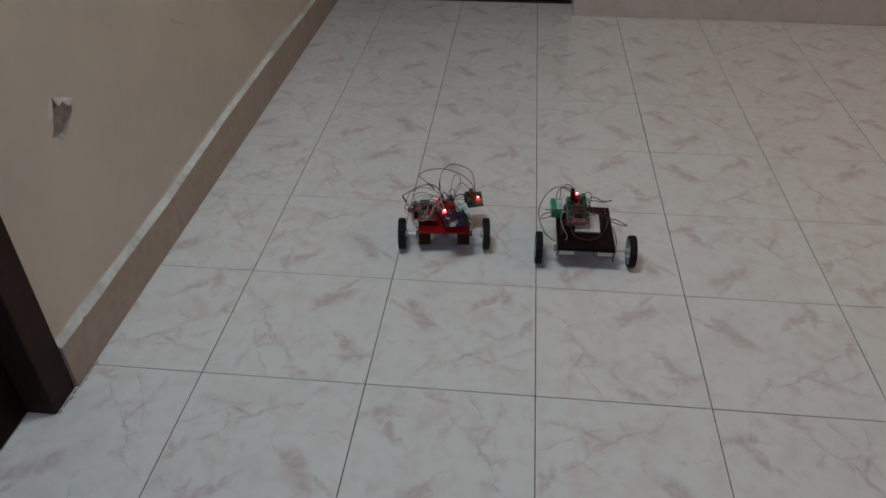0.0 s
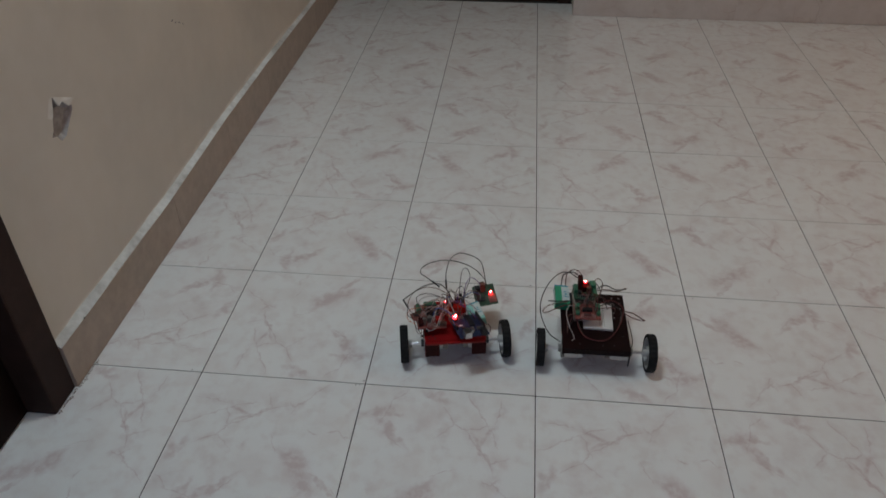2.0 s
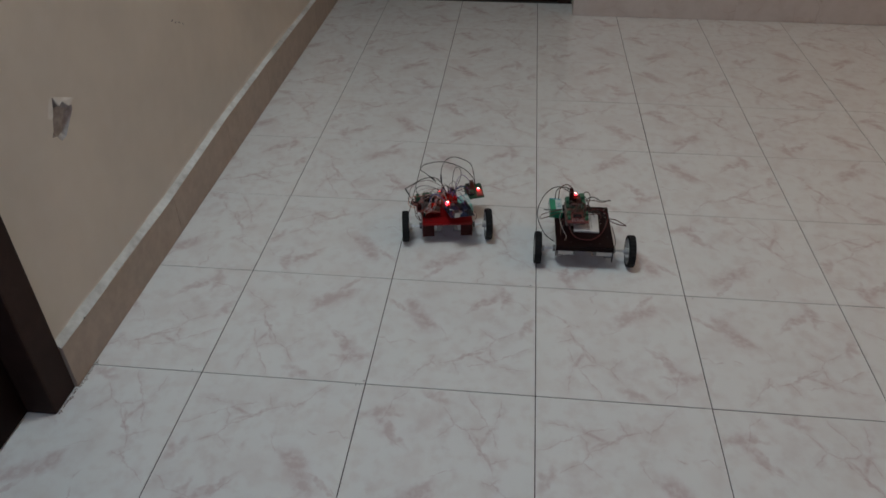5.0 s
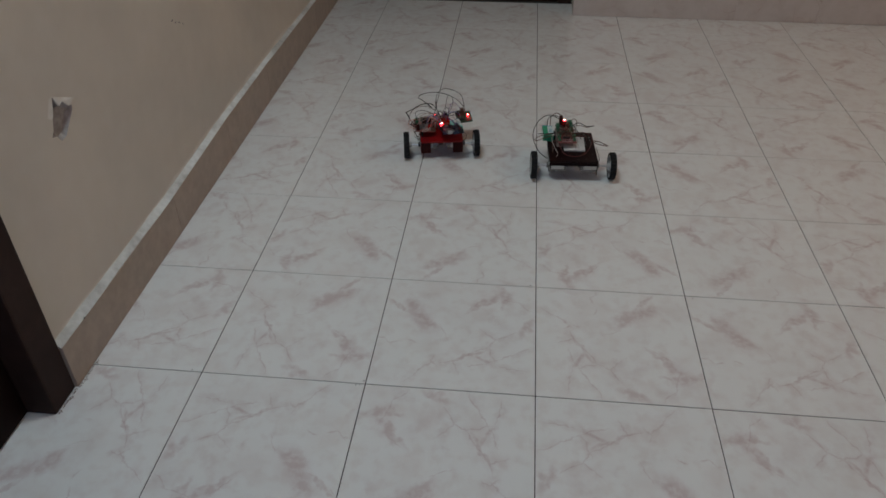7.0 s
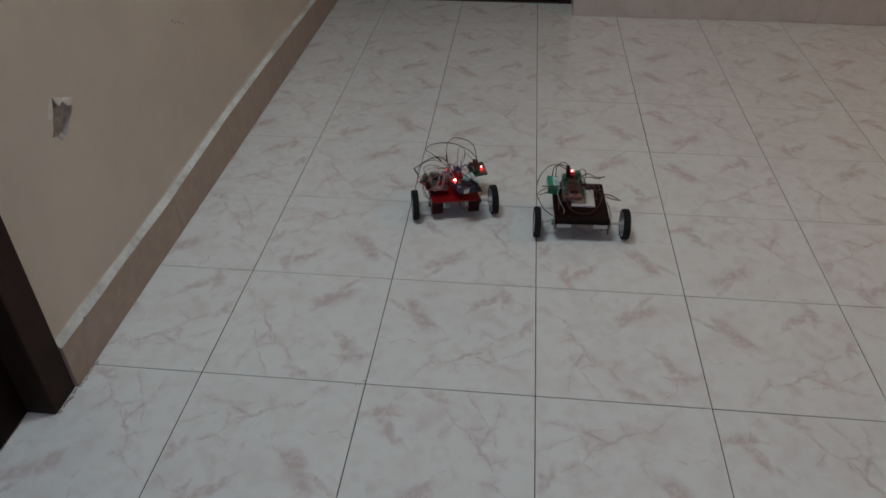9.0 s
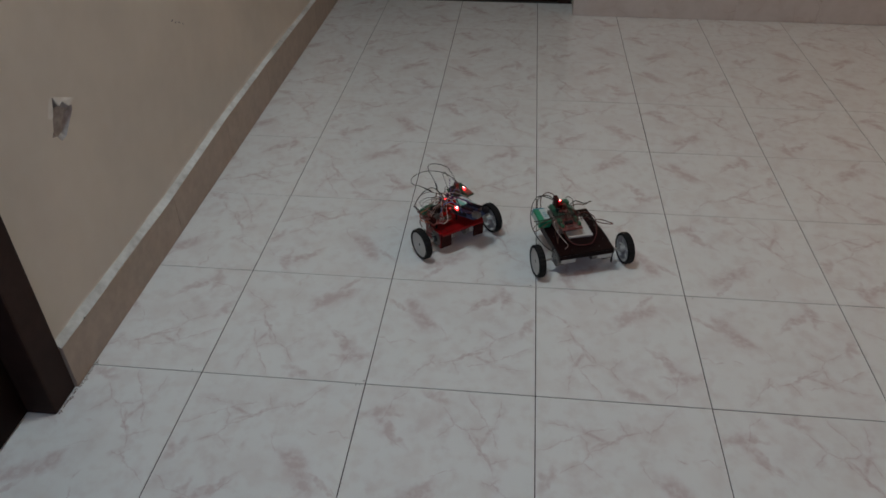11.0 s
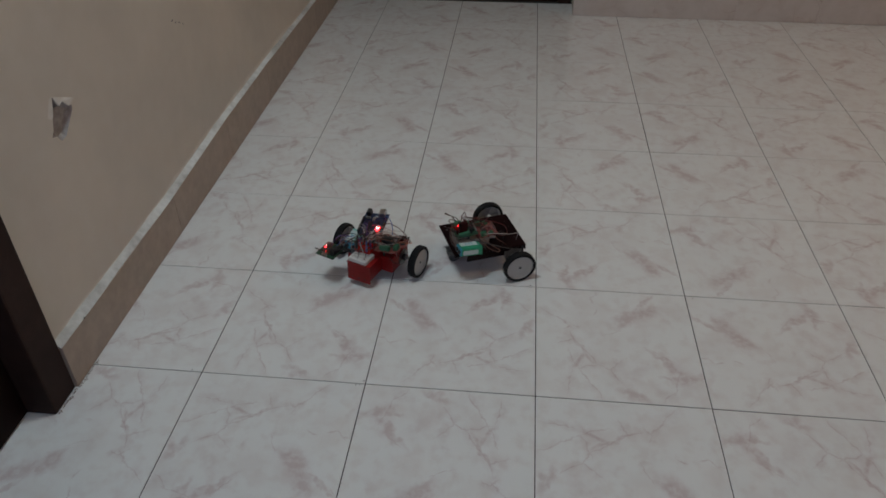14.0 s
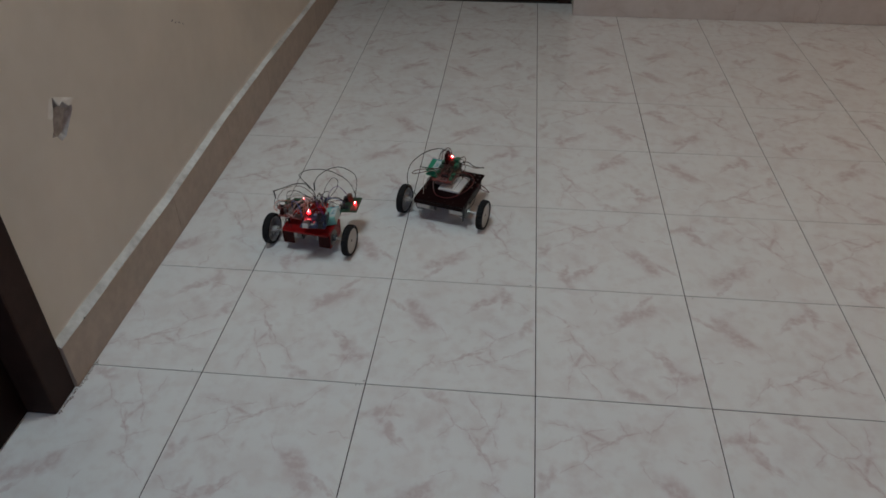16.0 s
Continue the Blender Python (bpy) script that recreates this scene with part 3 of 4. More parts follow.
def wire(parent, pts, mat, r=0.00065, label=""):
    return part("jumper_wire", sweep(B(), pts, r), mat, parent, label, smooth=True)


def caster(parent, x, y, top, ball=0.014):
    bm = B()
    rod(bm, (0, 0, 0.028), (0, 0, top), 0.0045, 12)
    box(bm, (0, 0, 0.0285), (0.022, 0.022, 0.003), bevel=0.0008)
    for s in (-1, 1):
        box(bm, (s * 0.0085, -0.003, 0.0195), (0.002, 0.012, 0.018), (12, 0, 0), bevel=0.0006)
    bmesh.ops.create_uvsphere(bm, u_segments=18, v_segments=10, radius=0.0118, matrix=pose(0, -0.002, 0.0225) @ Matrix.Diagonal((1.0, 1.15, 0.75, 1)))
    c = part("caster", bm, CASTER, parent, "small swivel caster", at=pose(x, y, 0))
    bm = B()
    rod(bm, (-0.0075, -0.005, ball), (0.0075, -0.005, ball), ball, 28)
    part("caster_wheel", bm, CASTER, c, "small dark caster wheel", smooth=True)
    return c


def board(parent, name, m, sx, sy, mat, label, chips=(), pins=()):
    """A circuit board with blocks on it: chips are (x, y, sx, sy, height, material)."""
    b = part(name, box(B(), (0, 0, 0), (sx, sy, 0.0016)), mat, parent, label, at=m)
    for x, y, cx, cy2, h, cm, nm in chips:
        part(nm, box(B(), (x, y, 0.0008 + h / 2), (cx, cy2, h), bevel=min(0.0006, h / 5)), cm, b)
    for x, y, cnt, dx, dy in pins:
        bm = B()
        for k in range(cnt):
            box(bm, (x + dx * k, y + dy * k, 0.005), (0.0009, 0.0009, 0.009))
        part("pin_row", bm, STEEL, b)
    return b


def tangle(parent, n, seed, start, end, lift, mats):
    """Thin loose wires from one patch of the body to another, each with a loop of its own."""
    g = random.Random(seed)
    for k in range(n):
        a = Vector([g.uniform(*q) for q in start])
        b = Vector([g.uniform(*q) for q in end])
        side = Vector((g.uniform(-0.012, 0.012), g.uniform(-0.014, 0.016), 0))
        up = g.uniform(*lift)
        pts = [a, a.lerp(b, 0.15) + Vector((0, 0, up * 0.6)) + side * 0.6, a.lerp(b, 0.5) + Vector((0, 0, up)) + side,
               a.lerp(b, 0.82) + Vector((0, 0, up * 0.6)) + side * 0.4, b]
        wire(parent, pts, mats[k % len(mats)], g.choice((0.00055, 0.00065, 0.00075)))


# ---- red robot
def settled(car):
    """Brings the body's parts from their own measure down to the wheels."""
    for ob in car.children:
        if ob.name.split(".")[0] not in ("wheel", "caster"):
            ob.matrix_basis = Matrix.Translation((0, 0, -SINK)) @ Matrix.Scale(GROW, 4) @ ob.matrix_basis
    return car


def red_robot():
    r = tagged(new("robot_car"), "red two-wheeled robot car with circuit boards and loose wires", "robot", "robots on the floor")
    zt, th = 0.0705, 0.0024
    bm = B()
    slab(bm, -0.055, -0.0195, zt - th, 0.055, 0.042, zt)
    slab(bm, -0.0526, -0.0255, zt - 0.0046, 0.0526, -0.0195, zt - 0.0012)
    ch = part("deck", bm, RED, r, "glossy red deck plate")
    part("nose_deck", slab(B(), -0.029, 0.042, zt - th + 0.0003, 0.025, 0.088, zt - 0.0002), RED, r)
    for s in (-1, 1):
        x = s * 0.055
        bm = B()
        # side flange with a cut-out for the motor shaft
        slab(bm, min(x, x - s * th), -0.0195, 0.058, max(x, x - s * th), 0.0416, zt - th)
        slab(bm, min(x, x - s * th), -0.0190, 0.0320, max(x, x - s * th), -0.0060, 0.058)
        slab(bm, min(x, x - s * th), 0.0110, 0.036, max(x, x - s * th), 0.0416, 0.058)
        part("side_flange", bm, RED, r)
        # tab of the red sheet, with the deck's shade put into its colour
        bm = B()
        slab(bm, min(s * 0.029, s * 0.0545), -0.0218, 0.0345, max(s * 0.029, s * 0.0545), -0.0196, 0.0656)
        part("front_tab", bm, TAB, r, "deck tab, coloured dark for the shade under the deck")
        a, c = (0.055, 0.025) if s > 0 else (-0.055, -0.029)
        bm = B()
        slab(bm, min(a - s * th, c), 0.0398, 0.034, max(a - s * th, c), 0.0420, zt - th)
        part("step_flange", bm, RED, r)
        bm = B()
        xe = 0.025 if s > 0 else -0.029
        slab(bm, min(xe, xe - s * th), 0.0422, 0.036, max(xe, xe - s * th), 0.0850, zt - th)
        part("nose_side", bm, RED, r)
    bm = B()
    box(bm, (-0.002, 0.0874, 0.0485), (0.0535, 0.0024, 0.042), (3, 0, 0))
    nf = part("nose_front", bm, RED, r)
    for x in (-0.016, -0.002, 0.013):
        part("screw_hole", rod(B(), (x, 0.0897, 0.036), (x, 0.0868, 0.036), 0.0017, 10), BLACK, nf)
    for x, y in ((-0.047, -0.012), (-0.040, -0.006), (-0.047, 0.000), (-0.036, -0.013), (0.047, 0.032), (-0.047, 0.034)):
        part("rivet", rod(B(), (x, y, zt - 0.0005), (x, y, zt + 0.0006), 0.0018, 10), BLACK, r)
    for s in (-1, 1):
        gear_motor(r, s, 0.092, 0.014, -0.0125)
    caster(r, 0.0, 0.068, zt - th - 0.0134, 0.010)
    # controller board, leaning up towards the wheel end
    ard = board(r, "controller_board", pose(0.0235, -0.0150, 0.0975, -9, 4, 13.5), 0.0534, 0.0686, BLUEPCB, "blue microcontroller board",
                ((-0.0135, -0.0305, 0.0125, 0.0165, 0.0108, STEEL, "usb_socket"), (0.0165, -0.0310, 0.0092, 0.0138, 0.0108, BLACK, "power_jack"),
                 (-0.0240, 0.010, 0.0026, 0.040, 0.0085, BLACK, "header"), (0.0240, 0.008, 0.0026, 0.046, 0.0085, BLACK, "header"),
                 (0.006, 0.013, 0.009, 0.035, 0.0042, BLACK, "chip"), (-0.010, -0.006, 0.006, 0.006, 0.002, BLACK, "chip"),
                 (0.002, -0.014, 0.005, 0.011, 0.0035, STEEL, "crystal"), (-0.004, 0.028, 0.007, 0.007, 0.003, STEEL, "reset_button"), (-0.002, -0.022, 0.006, 0.004, 0.003, BATWHITE, "regulator"),
                 (0.012, -0.016, 0.005, 0.005, 0.006, ZINC, "capacitor"), (0.018, -0.016, 0.005, 0.005, 0.006, ZINC, "capacitor"), (-0.014, 0.004, 0.008, 0.003, 0.0006, BATWHITE, "print_bar")),
                ((-0.004, 0.030, 4, 0.003, 0),))
    for a, b in (((0.006, 0.012, zt), (0.006, 0.012, 0.094)), ((0.035, 0.010, zt), (0.035, 0.010, 0.094))):
        part("standoff", rod(B(), a, b, 0.0024, 8), BLACK, r)
    nine_volt(r, pose(0.0415, 0.0310, 0.0830, 0, -12, 10), BATTEAL, BATBLUE, "teal block battery beside the board")
    # indicator on a red breakout
    board(r, "sensor_board", pose(-0.002, 0.011, 0.0985, 18, 0, 8), 0.017, 0.020, REDPCB, "small red breakout board",
          ((0.002, 0.004, 0.006, 0.005, 0.003, BLACK, "chip"),))
    # red base added and lens widened to stand for the lamp's halo
    part("lamp_base", rod(B(), (0.0008, 0.0062, 0.0960), (0.0008, 0.0058, 0.1015), 0.0050, 16), LEDOFF, r)
    led(r, "lamp_a", (0.0008, 0.0049, 0.1037), 0.0043)
    led(r, "lamp_c", (-0.0160, 0.0225, 0.1245), 0.0010, "tiny glowing red lamp")
    part("lamp_base", rod(B(), (-0.0165, 0.0290, 0.0900), (-0.0160, 0.0225, 0.1238), 0.0014, 8), W_PINK, r)
    # motor driver
    board(r, "driver_board", pose(-0.0430, 0.0240, 0.0910, 4, 6, 5), 0.052, 0.060, REDPCB, "reddish motor driver board",
          ((-0.020, -0.018, 0.008, 0.016, 0.010, TAB, "screw_terminal"), (-0.020, 0.015, 0.008, 0.016, 0.010, TERMINAL, "screw_terminal"),
           (0.002, 0.024, 0.022, 0.008, 0.010, TERMINAL, "screw_terminal"), (0.004, 0.004, 0.022, 0.010, 0.020, BLACK, "heat_sink"),
           (-0.004, -0.013, 0.008, 0.008, 0.012, ZINC, "capacitor"), (0.012, -0.014, 0.010, 0.012, 0.009, LEDOFF, "relay"),
           (0.018, -0.024, 0.016, 0.005, 0.008, W_BROWN, "pin_socket")),
          ((-0.008, -0.026, 6, 0.0026, 0),))
    for a, b in (((-0.050, 0.006, zt), (-0.050, 0.006, 0.090)), ((-0.034, 0.038, zt), (-0.034, 0.038, 0.090))):
        part("standoff", rod(B(), a, b, 0.0024, 8), BLACK, r)
    board(r, "rf_board", pose(-0.068, 0.016, 0.098, -10, 12, 12), 0.018, 0.024, REDPCB, "small reddish board on its side",
          ((0, 0.003, 0.009, 0.007, 0.003, BLACK, "chip"),))
    # mini breadboard on the nose
    bb = part("breadboard", box(B(), (0, 0, 0), (0.042, 0.034, 0.0085), bevel=0.001), FOAM, r, "white mini breadboard", at=pose(0.001, 0.070, zt + 0.0045, 2, 0, 0))
    bm = B()
    for i in range(13):
        for j in range(8):
            if j not in (4,):
                box(bm, (-0.0165 + 0.00275 * i, -0.0125 + 0.0033 * j, 0.0043), (0.0010, 0.0010, 0.0004))
    part("pin_holes", bm, BLACK, bb)
    # radio module with a lit indicator, reaching past the side
    lb = board(r, "receiver_board", pose(0.0650, 0.0860, 0.0820, 6, -6, 4), 0.041, 0.052, GREENPCB, "green receiver board with a lit red lamp",
               ((-0.012, 0.012, 0.010, 0.010, 0.012, BLACK, "module"), (-0.002, 0.012, 0.009, 0.009, 0.020, W_BROWN, "coil"),
                (0.012, -0.012, 0.014, 0.022, 0.002, REDPCB, "red_patch"), (-0.008, -0.012, 0.012, 0.008, 0.004, BLACK, "chip"),
                (-0.016, -0.004, 0.004, 0.030, 0.008, BLACK, "header")), ((-0.004, 0.024, 5, 0.0026, 0),))
    led(r, "lamp_b", (0.0753, 0.0860, 0.0884), 0.0027)
    part("bracket", slab(slab(B(), 0.022, 0.055, zt, 0.050, 0.062, zt + 0.003), 0.044, 0.055, zt + 0.003, 0.050, 0.062, 0.080), BLACK, r)
    # plugs of the jumpers, standing in the middle
    cols = (W_RED, W_PURPLE, W_BLUE, W_RED, W_GREY, W_BROWN, W_WHITE, W_ORANGE)
    for k in range(8):
        x, y = -0.016 + 0.0052 * k, 0.046 + 0.006 * (k % 3)
        part("jumper_plug", box(B(), (x, y, 0.096 + 0.003 * (k % 2)), (0.0028, 0.0028, 0.018 + 0.004 * (k % 3)), (4 * (k % 3) - 4, 5 - 3 * (k % 4), 0)),
             (W_RED, W_PURPLE, W_BLUE, BLACK)[k % 4], r)
    part("plug_block", box(B(), (0.006, 0.050, 0.086), (0.036, 0.020, 0.018), (3, 0, 4), bevel=0.001), LEDOFF, r, "dark red connector block")
    # long black loops over the back
    wire(r, ((-0.0104, 0.0695, 0.136), (-0.008, 0.088, 0.144), (0.002, 0.122, 0.144), (0.020, 0.145, 0.140), (0.044, 0.147, 0.132),
             (0.061, 0.138, 0.124), (0.066, 0.126, 0.113), (0.068, 0.114, 0.101), (0.068, 0.104, 0.090)), W_BLACK, 0.00085, "long black jumper loop")
    part("jumper_plug", rod(B(), (-0.0104, 0.0695, 0.138), (-0.0096, 0.0660, 0.120), 0.0016, 8), BLACK, r)
    wire(r, ((-0.030, 0.074, 0.126), (-0.046, 0.080, 0.138), (-0.056, 0.094, 0.139), (-0.044, 0.116, 0.139), (-0.012, 0.128, 0.138),
             (0.020, 0.130, 0.130), (0.048, 0.124, 0.117), (0.066, 0.110, 0.102), (0.070, 0.102, 0.090)), W_BLACK, 0.00085, "long black jumper loop")
    part("jumper_plug", rod(B(), (-0.036, 0.077, 0.131), (-0.022, 0.070, 0.121), 0.0016, 8), BLACK, r)
    wire(r, ((-0.0904, 0.030, 0.128), (-0.074, 0.044, 0.130), (-0.052, 0.056, 0.136), (-0.026, 0.062, 0.136), (-0.010, 0.060, 0.122), (0.0, 0.052, 0.104)), W_BLACK, 0.0010)
    part("jumper_plug", rod(B(), (-0.0904, 0.030, 0.129), (-0.082, 0.020, 0.118), 0.0015, 8), BLACK, r)
    wire(r, ((-0.082, 0.020, 0.118), (-0.084, 0.014, 0.108), (-0.076, 0.012, 0.098), (-0.066, 0.014, 0.094)), W_BLACK)
    wire(r, ((-0.066, 0.010, 0.100), (-0.082, 0.030, 0.112), (-0.070, 0.052, 0.126), (-0.040, 0.060, 0.130), (-0.012, 0.056, 0.118), (0.002, 0.050, 0.104)), W_BROWN)
    wire(r, ((-0.060, 0.030, 0.104), (-0.066, 0.046, 0.118), (-0.048, 0.052, 0.122), (-0.026, 0.050, 0.116), (-0.008, 0.048, 0.104)), W_BLACK)
    wire(r, ((-0.050, 0.012, 0.104), (-0.062, 0.040, 0.112), (-0.044, 0.056, 0.112), (-0.018, 0.052, 0.110), (-0.012, 0.046, 0.102)), W_GREY)
    wire(r, ((-0.038, 0.000, 0.100), (-0.030, 0.018, 0.116), (-0.016, 0.034, 0.118), (-0.006, 0.046, 0.106)), W_WHITE)
    wire(r, ((-0.044, -0.004, 0.098), (-0.034, 0.012, 0.112), (-0.020, 0.030, 0.116), (-0.012, 0.046, 0.104)), W_WHITE)
    wire(r, ((-0.030, -0.010, 0.094), (-0.022, 0.008, 0.108), (-0.012, 0.026, 0.112), (-0.004, 0.044, 0.106)), W_GREY)
    wire(r, ((-0.052, -0.010, 0.094), (-0.046, -0.020, 0.096), (-0.034, -0.014, 0.100), (-0.022, 0.010, 0.112), (-0.006, 0.030, 0.116), (0.004, 0.046, 0.108)), W_WHITE)
    wire(r, ((-0.070, 0.000, 0.096), (-0.084, 0.010, 0.100), (-0.080, 0.024, 0.108), (-0.060, 0.030, 0.108), (-0.030, 0.034, 0.108), (-0.010, 0.040, 0.104)), W_ORANGE)
    wire(r, ((0.012, 0.050, 0.106), (0.016, 0.070, 0.130), (0.022, 0.092, 0.140), (0.032, 0.098, 0.138), (0.036, 0.088, 0.124), (0.026, 0.070, 0.108), (0.020, 0.056, 0.102)), W_BLACK)
    wire(r, ((0.020, 0.056, 0.104), (0.028, 0.074, 0.124), (0.040, 0.086, 0.126), (0.054, 0.090, 0.108), (0.058, 0.094, 0.092)), W_PURPLE)
    wire(r, ((0.006, 0.056, 0.104), (0.010, 0.066, 0.116), (0.020, 0.072, 0.118), (0.024, 0.064, 0.108), (0.022, 0.054, 0.100)), W_BLACK)
    wire(r, ((0.014, 0.046, 0.104), (0.030, 0.058, 0.112), (0.046, 0.068, 0.104), (0.056, 0.076, 0.090)), W_BLUE)
    wire(r, ((0.010, 0.040, 0.104), (0.022, 0.026, 0.114), (0.036, 0.020, 0.112), (0.044, 0.006, 0.106)), W_WHITE)
    wire(r, ((0.004, 0.042, 0.106), (0.012, 0.026, 0.118), (0.020, 0.012, 0.116), (0.036, 0.000, 0.107)), W_PURPLE)
    wire(r, ((0.000, 0.040, 0.106), (0.006, 0.022, 0.118), (0.006, 0.004, 0.114), (0.002, -0.008, 0.106)), W_RED)
    wire(r, ((-0.006, 0.044, 0.104), (-0.010, 0.024, 0.112), (-0.010, 0.006, 0.110), (-0.004, -0.012, 0.104)), W_ORANGE)
    wire(r, ((-0.014, 0.084, 0.083), (-0.018, 0.074, 0.100), (-0.010, 0.060, 0.108), (-0.002, 0.050, 0.100)), W_RED)
    wire(r, ((0.000, 0.086, 0.083), (-0.004, 0.078, 0.104), (0.004, 0.062, 0.110), (0.008, 0.050, 0.102)), W_BLACK)
    wire(r, ((0.010, 0.082, 0.083), (0.016, 0.080, 0.100), (0.024, 0.066, 0.104), (0.020, 0.050, 0.098)), W_GREY)
    wire(r, ((0.040, 0.056, 0.084), (0.050, 0.064, 0.094), (0.044, 0.070, 0.100), (0.024, 0.062, 0.098)), W_RED)
    wire(r, ((-0.048, 0.046, 0.090), (-0.070, 0.040, 0.076), (-0.068, 0.020, 0.060), (-0.058, 0.008, 0.056)), W_BROWN)
    wire(r, ((-0.044, 0.050, 0.090), (-0.066, 0.050, 0.070), (-0.064, 0.028, 0.056), (-0.056, 0.010, 0.052)), W_BLACK)
    wire(r, ((0.046, 0.010, 0.080), (0.064, 0.016, 0.070), (0.066, 0.010, 0.060), (0.058, 0.004, 0.056)), W_RED)
    for x, y, h, rr, m in ((-0.030, 0.030, 0.014, 0.0040, BLACK), (-0.054, 0.004, 0.011, 0.0034, ZINC), (-0.020, 0.020, 0.010, 0.0030, W_BROWN), (0.016, 0.064, 0.012, 0.0032, BLACK)):
        part("capacitor", rod(B(), (x, y, 0.090), (x, y, 0.094 + h), rr, 14), m, r)
    tangle(r, 5, 13, ((-0.074, -0.050), (0.000, 0.050), (0.092, 0.098)), ((-0.062, -0.056), (-0.004, 0.030), (0.056, 0.066)), (-0.006, 0.012), (W_BROWN, W_RED, W_BLACK, W_PINK))
    tangle(r, 4, 15, ((0.050, 0.066), (0.060, 0.078), (0.084, 0.090)), ((0.010, 0.024), (0.044, 0.060), (0.096, 0.104)), (0.006, 0.018), (W_BLACK, W_GREY, W_RED))
    tangle(r, 9, 3, ((-0.072, -0.026), (-0.006, 0.050), (0.094, 0.100)), ((-0.016, 0.016), (0.040, 0.056), (0.098, 0.106)), (0.004, 0.024),
           (W_BROWN, W_PINK, W_GREY, W_BLACK, W_PINK, W_BROWN))
    tangle(r, 5, 5, ((-0.010, 0.014), (0.042, 0.060), (0.096, 0.104)), ((0.000, 0.046), (-0.010, 0.018), (0.102, 0.106)), (0.010, 0.022),
           (W_GREY, W_PURPLE, W_RED, W_BLACK, W_WHITE))
    tangle(r, 5, 9, ((-0.010, 0.016), (0.060, 0.080), (0.083, 0.086)), ((-0.012, 0.020), (0.042, 0.058), (0.094, 0.102)), (0.010, 0.022),
           (W_BLACK, W_BROWN, W_WHITE))
    wire(r, ((-0.002, -0.022, 0.108), (-0.008, -0.016, 0.126), (-0.022, -0.006, 0.134), (-0.034, 0.002, 0.126), (-0.038, 0.008, 0.104)), W_BLUE, 0.0009)
    wire(r, ((-0.004, -0.006, 0.106), (-0.022, -0.002, 0.122), (-0.050, 0.004, 0.124), (-0.074, 0.010, 0.112), (-0.078, 0.016, 0.098)), W_BROWN, 0.0009)
    wire(r, ((0.000, 0.002, 0.106), (-0.016, 0.010, 0.118), (-0.044, 0.016, 0.120), (-0.060, 0.016, 0.104)), W_PINK, 0.0008)
    return settled(r), [wheel(r, s, 0.0934) for s in (-1, 1)]


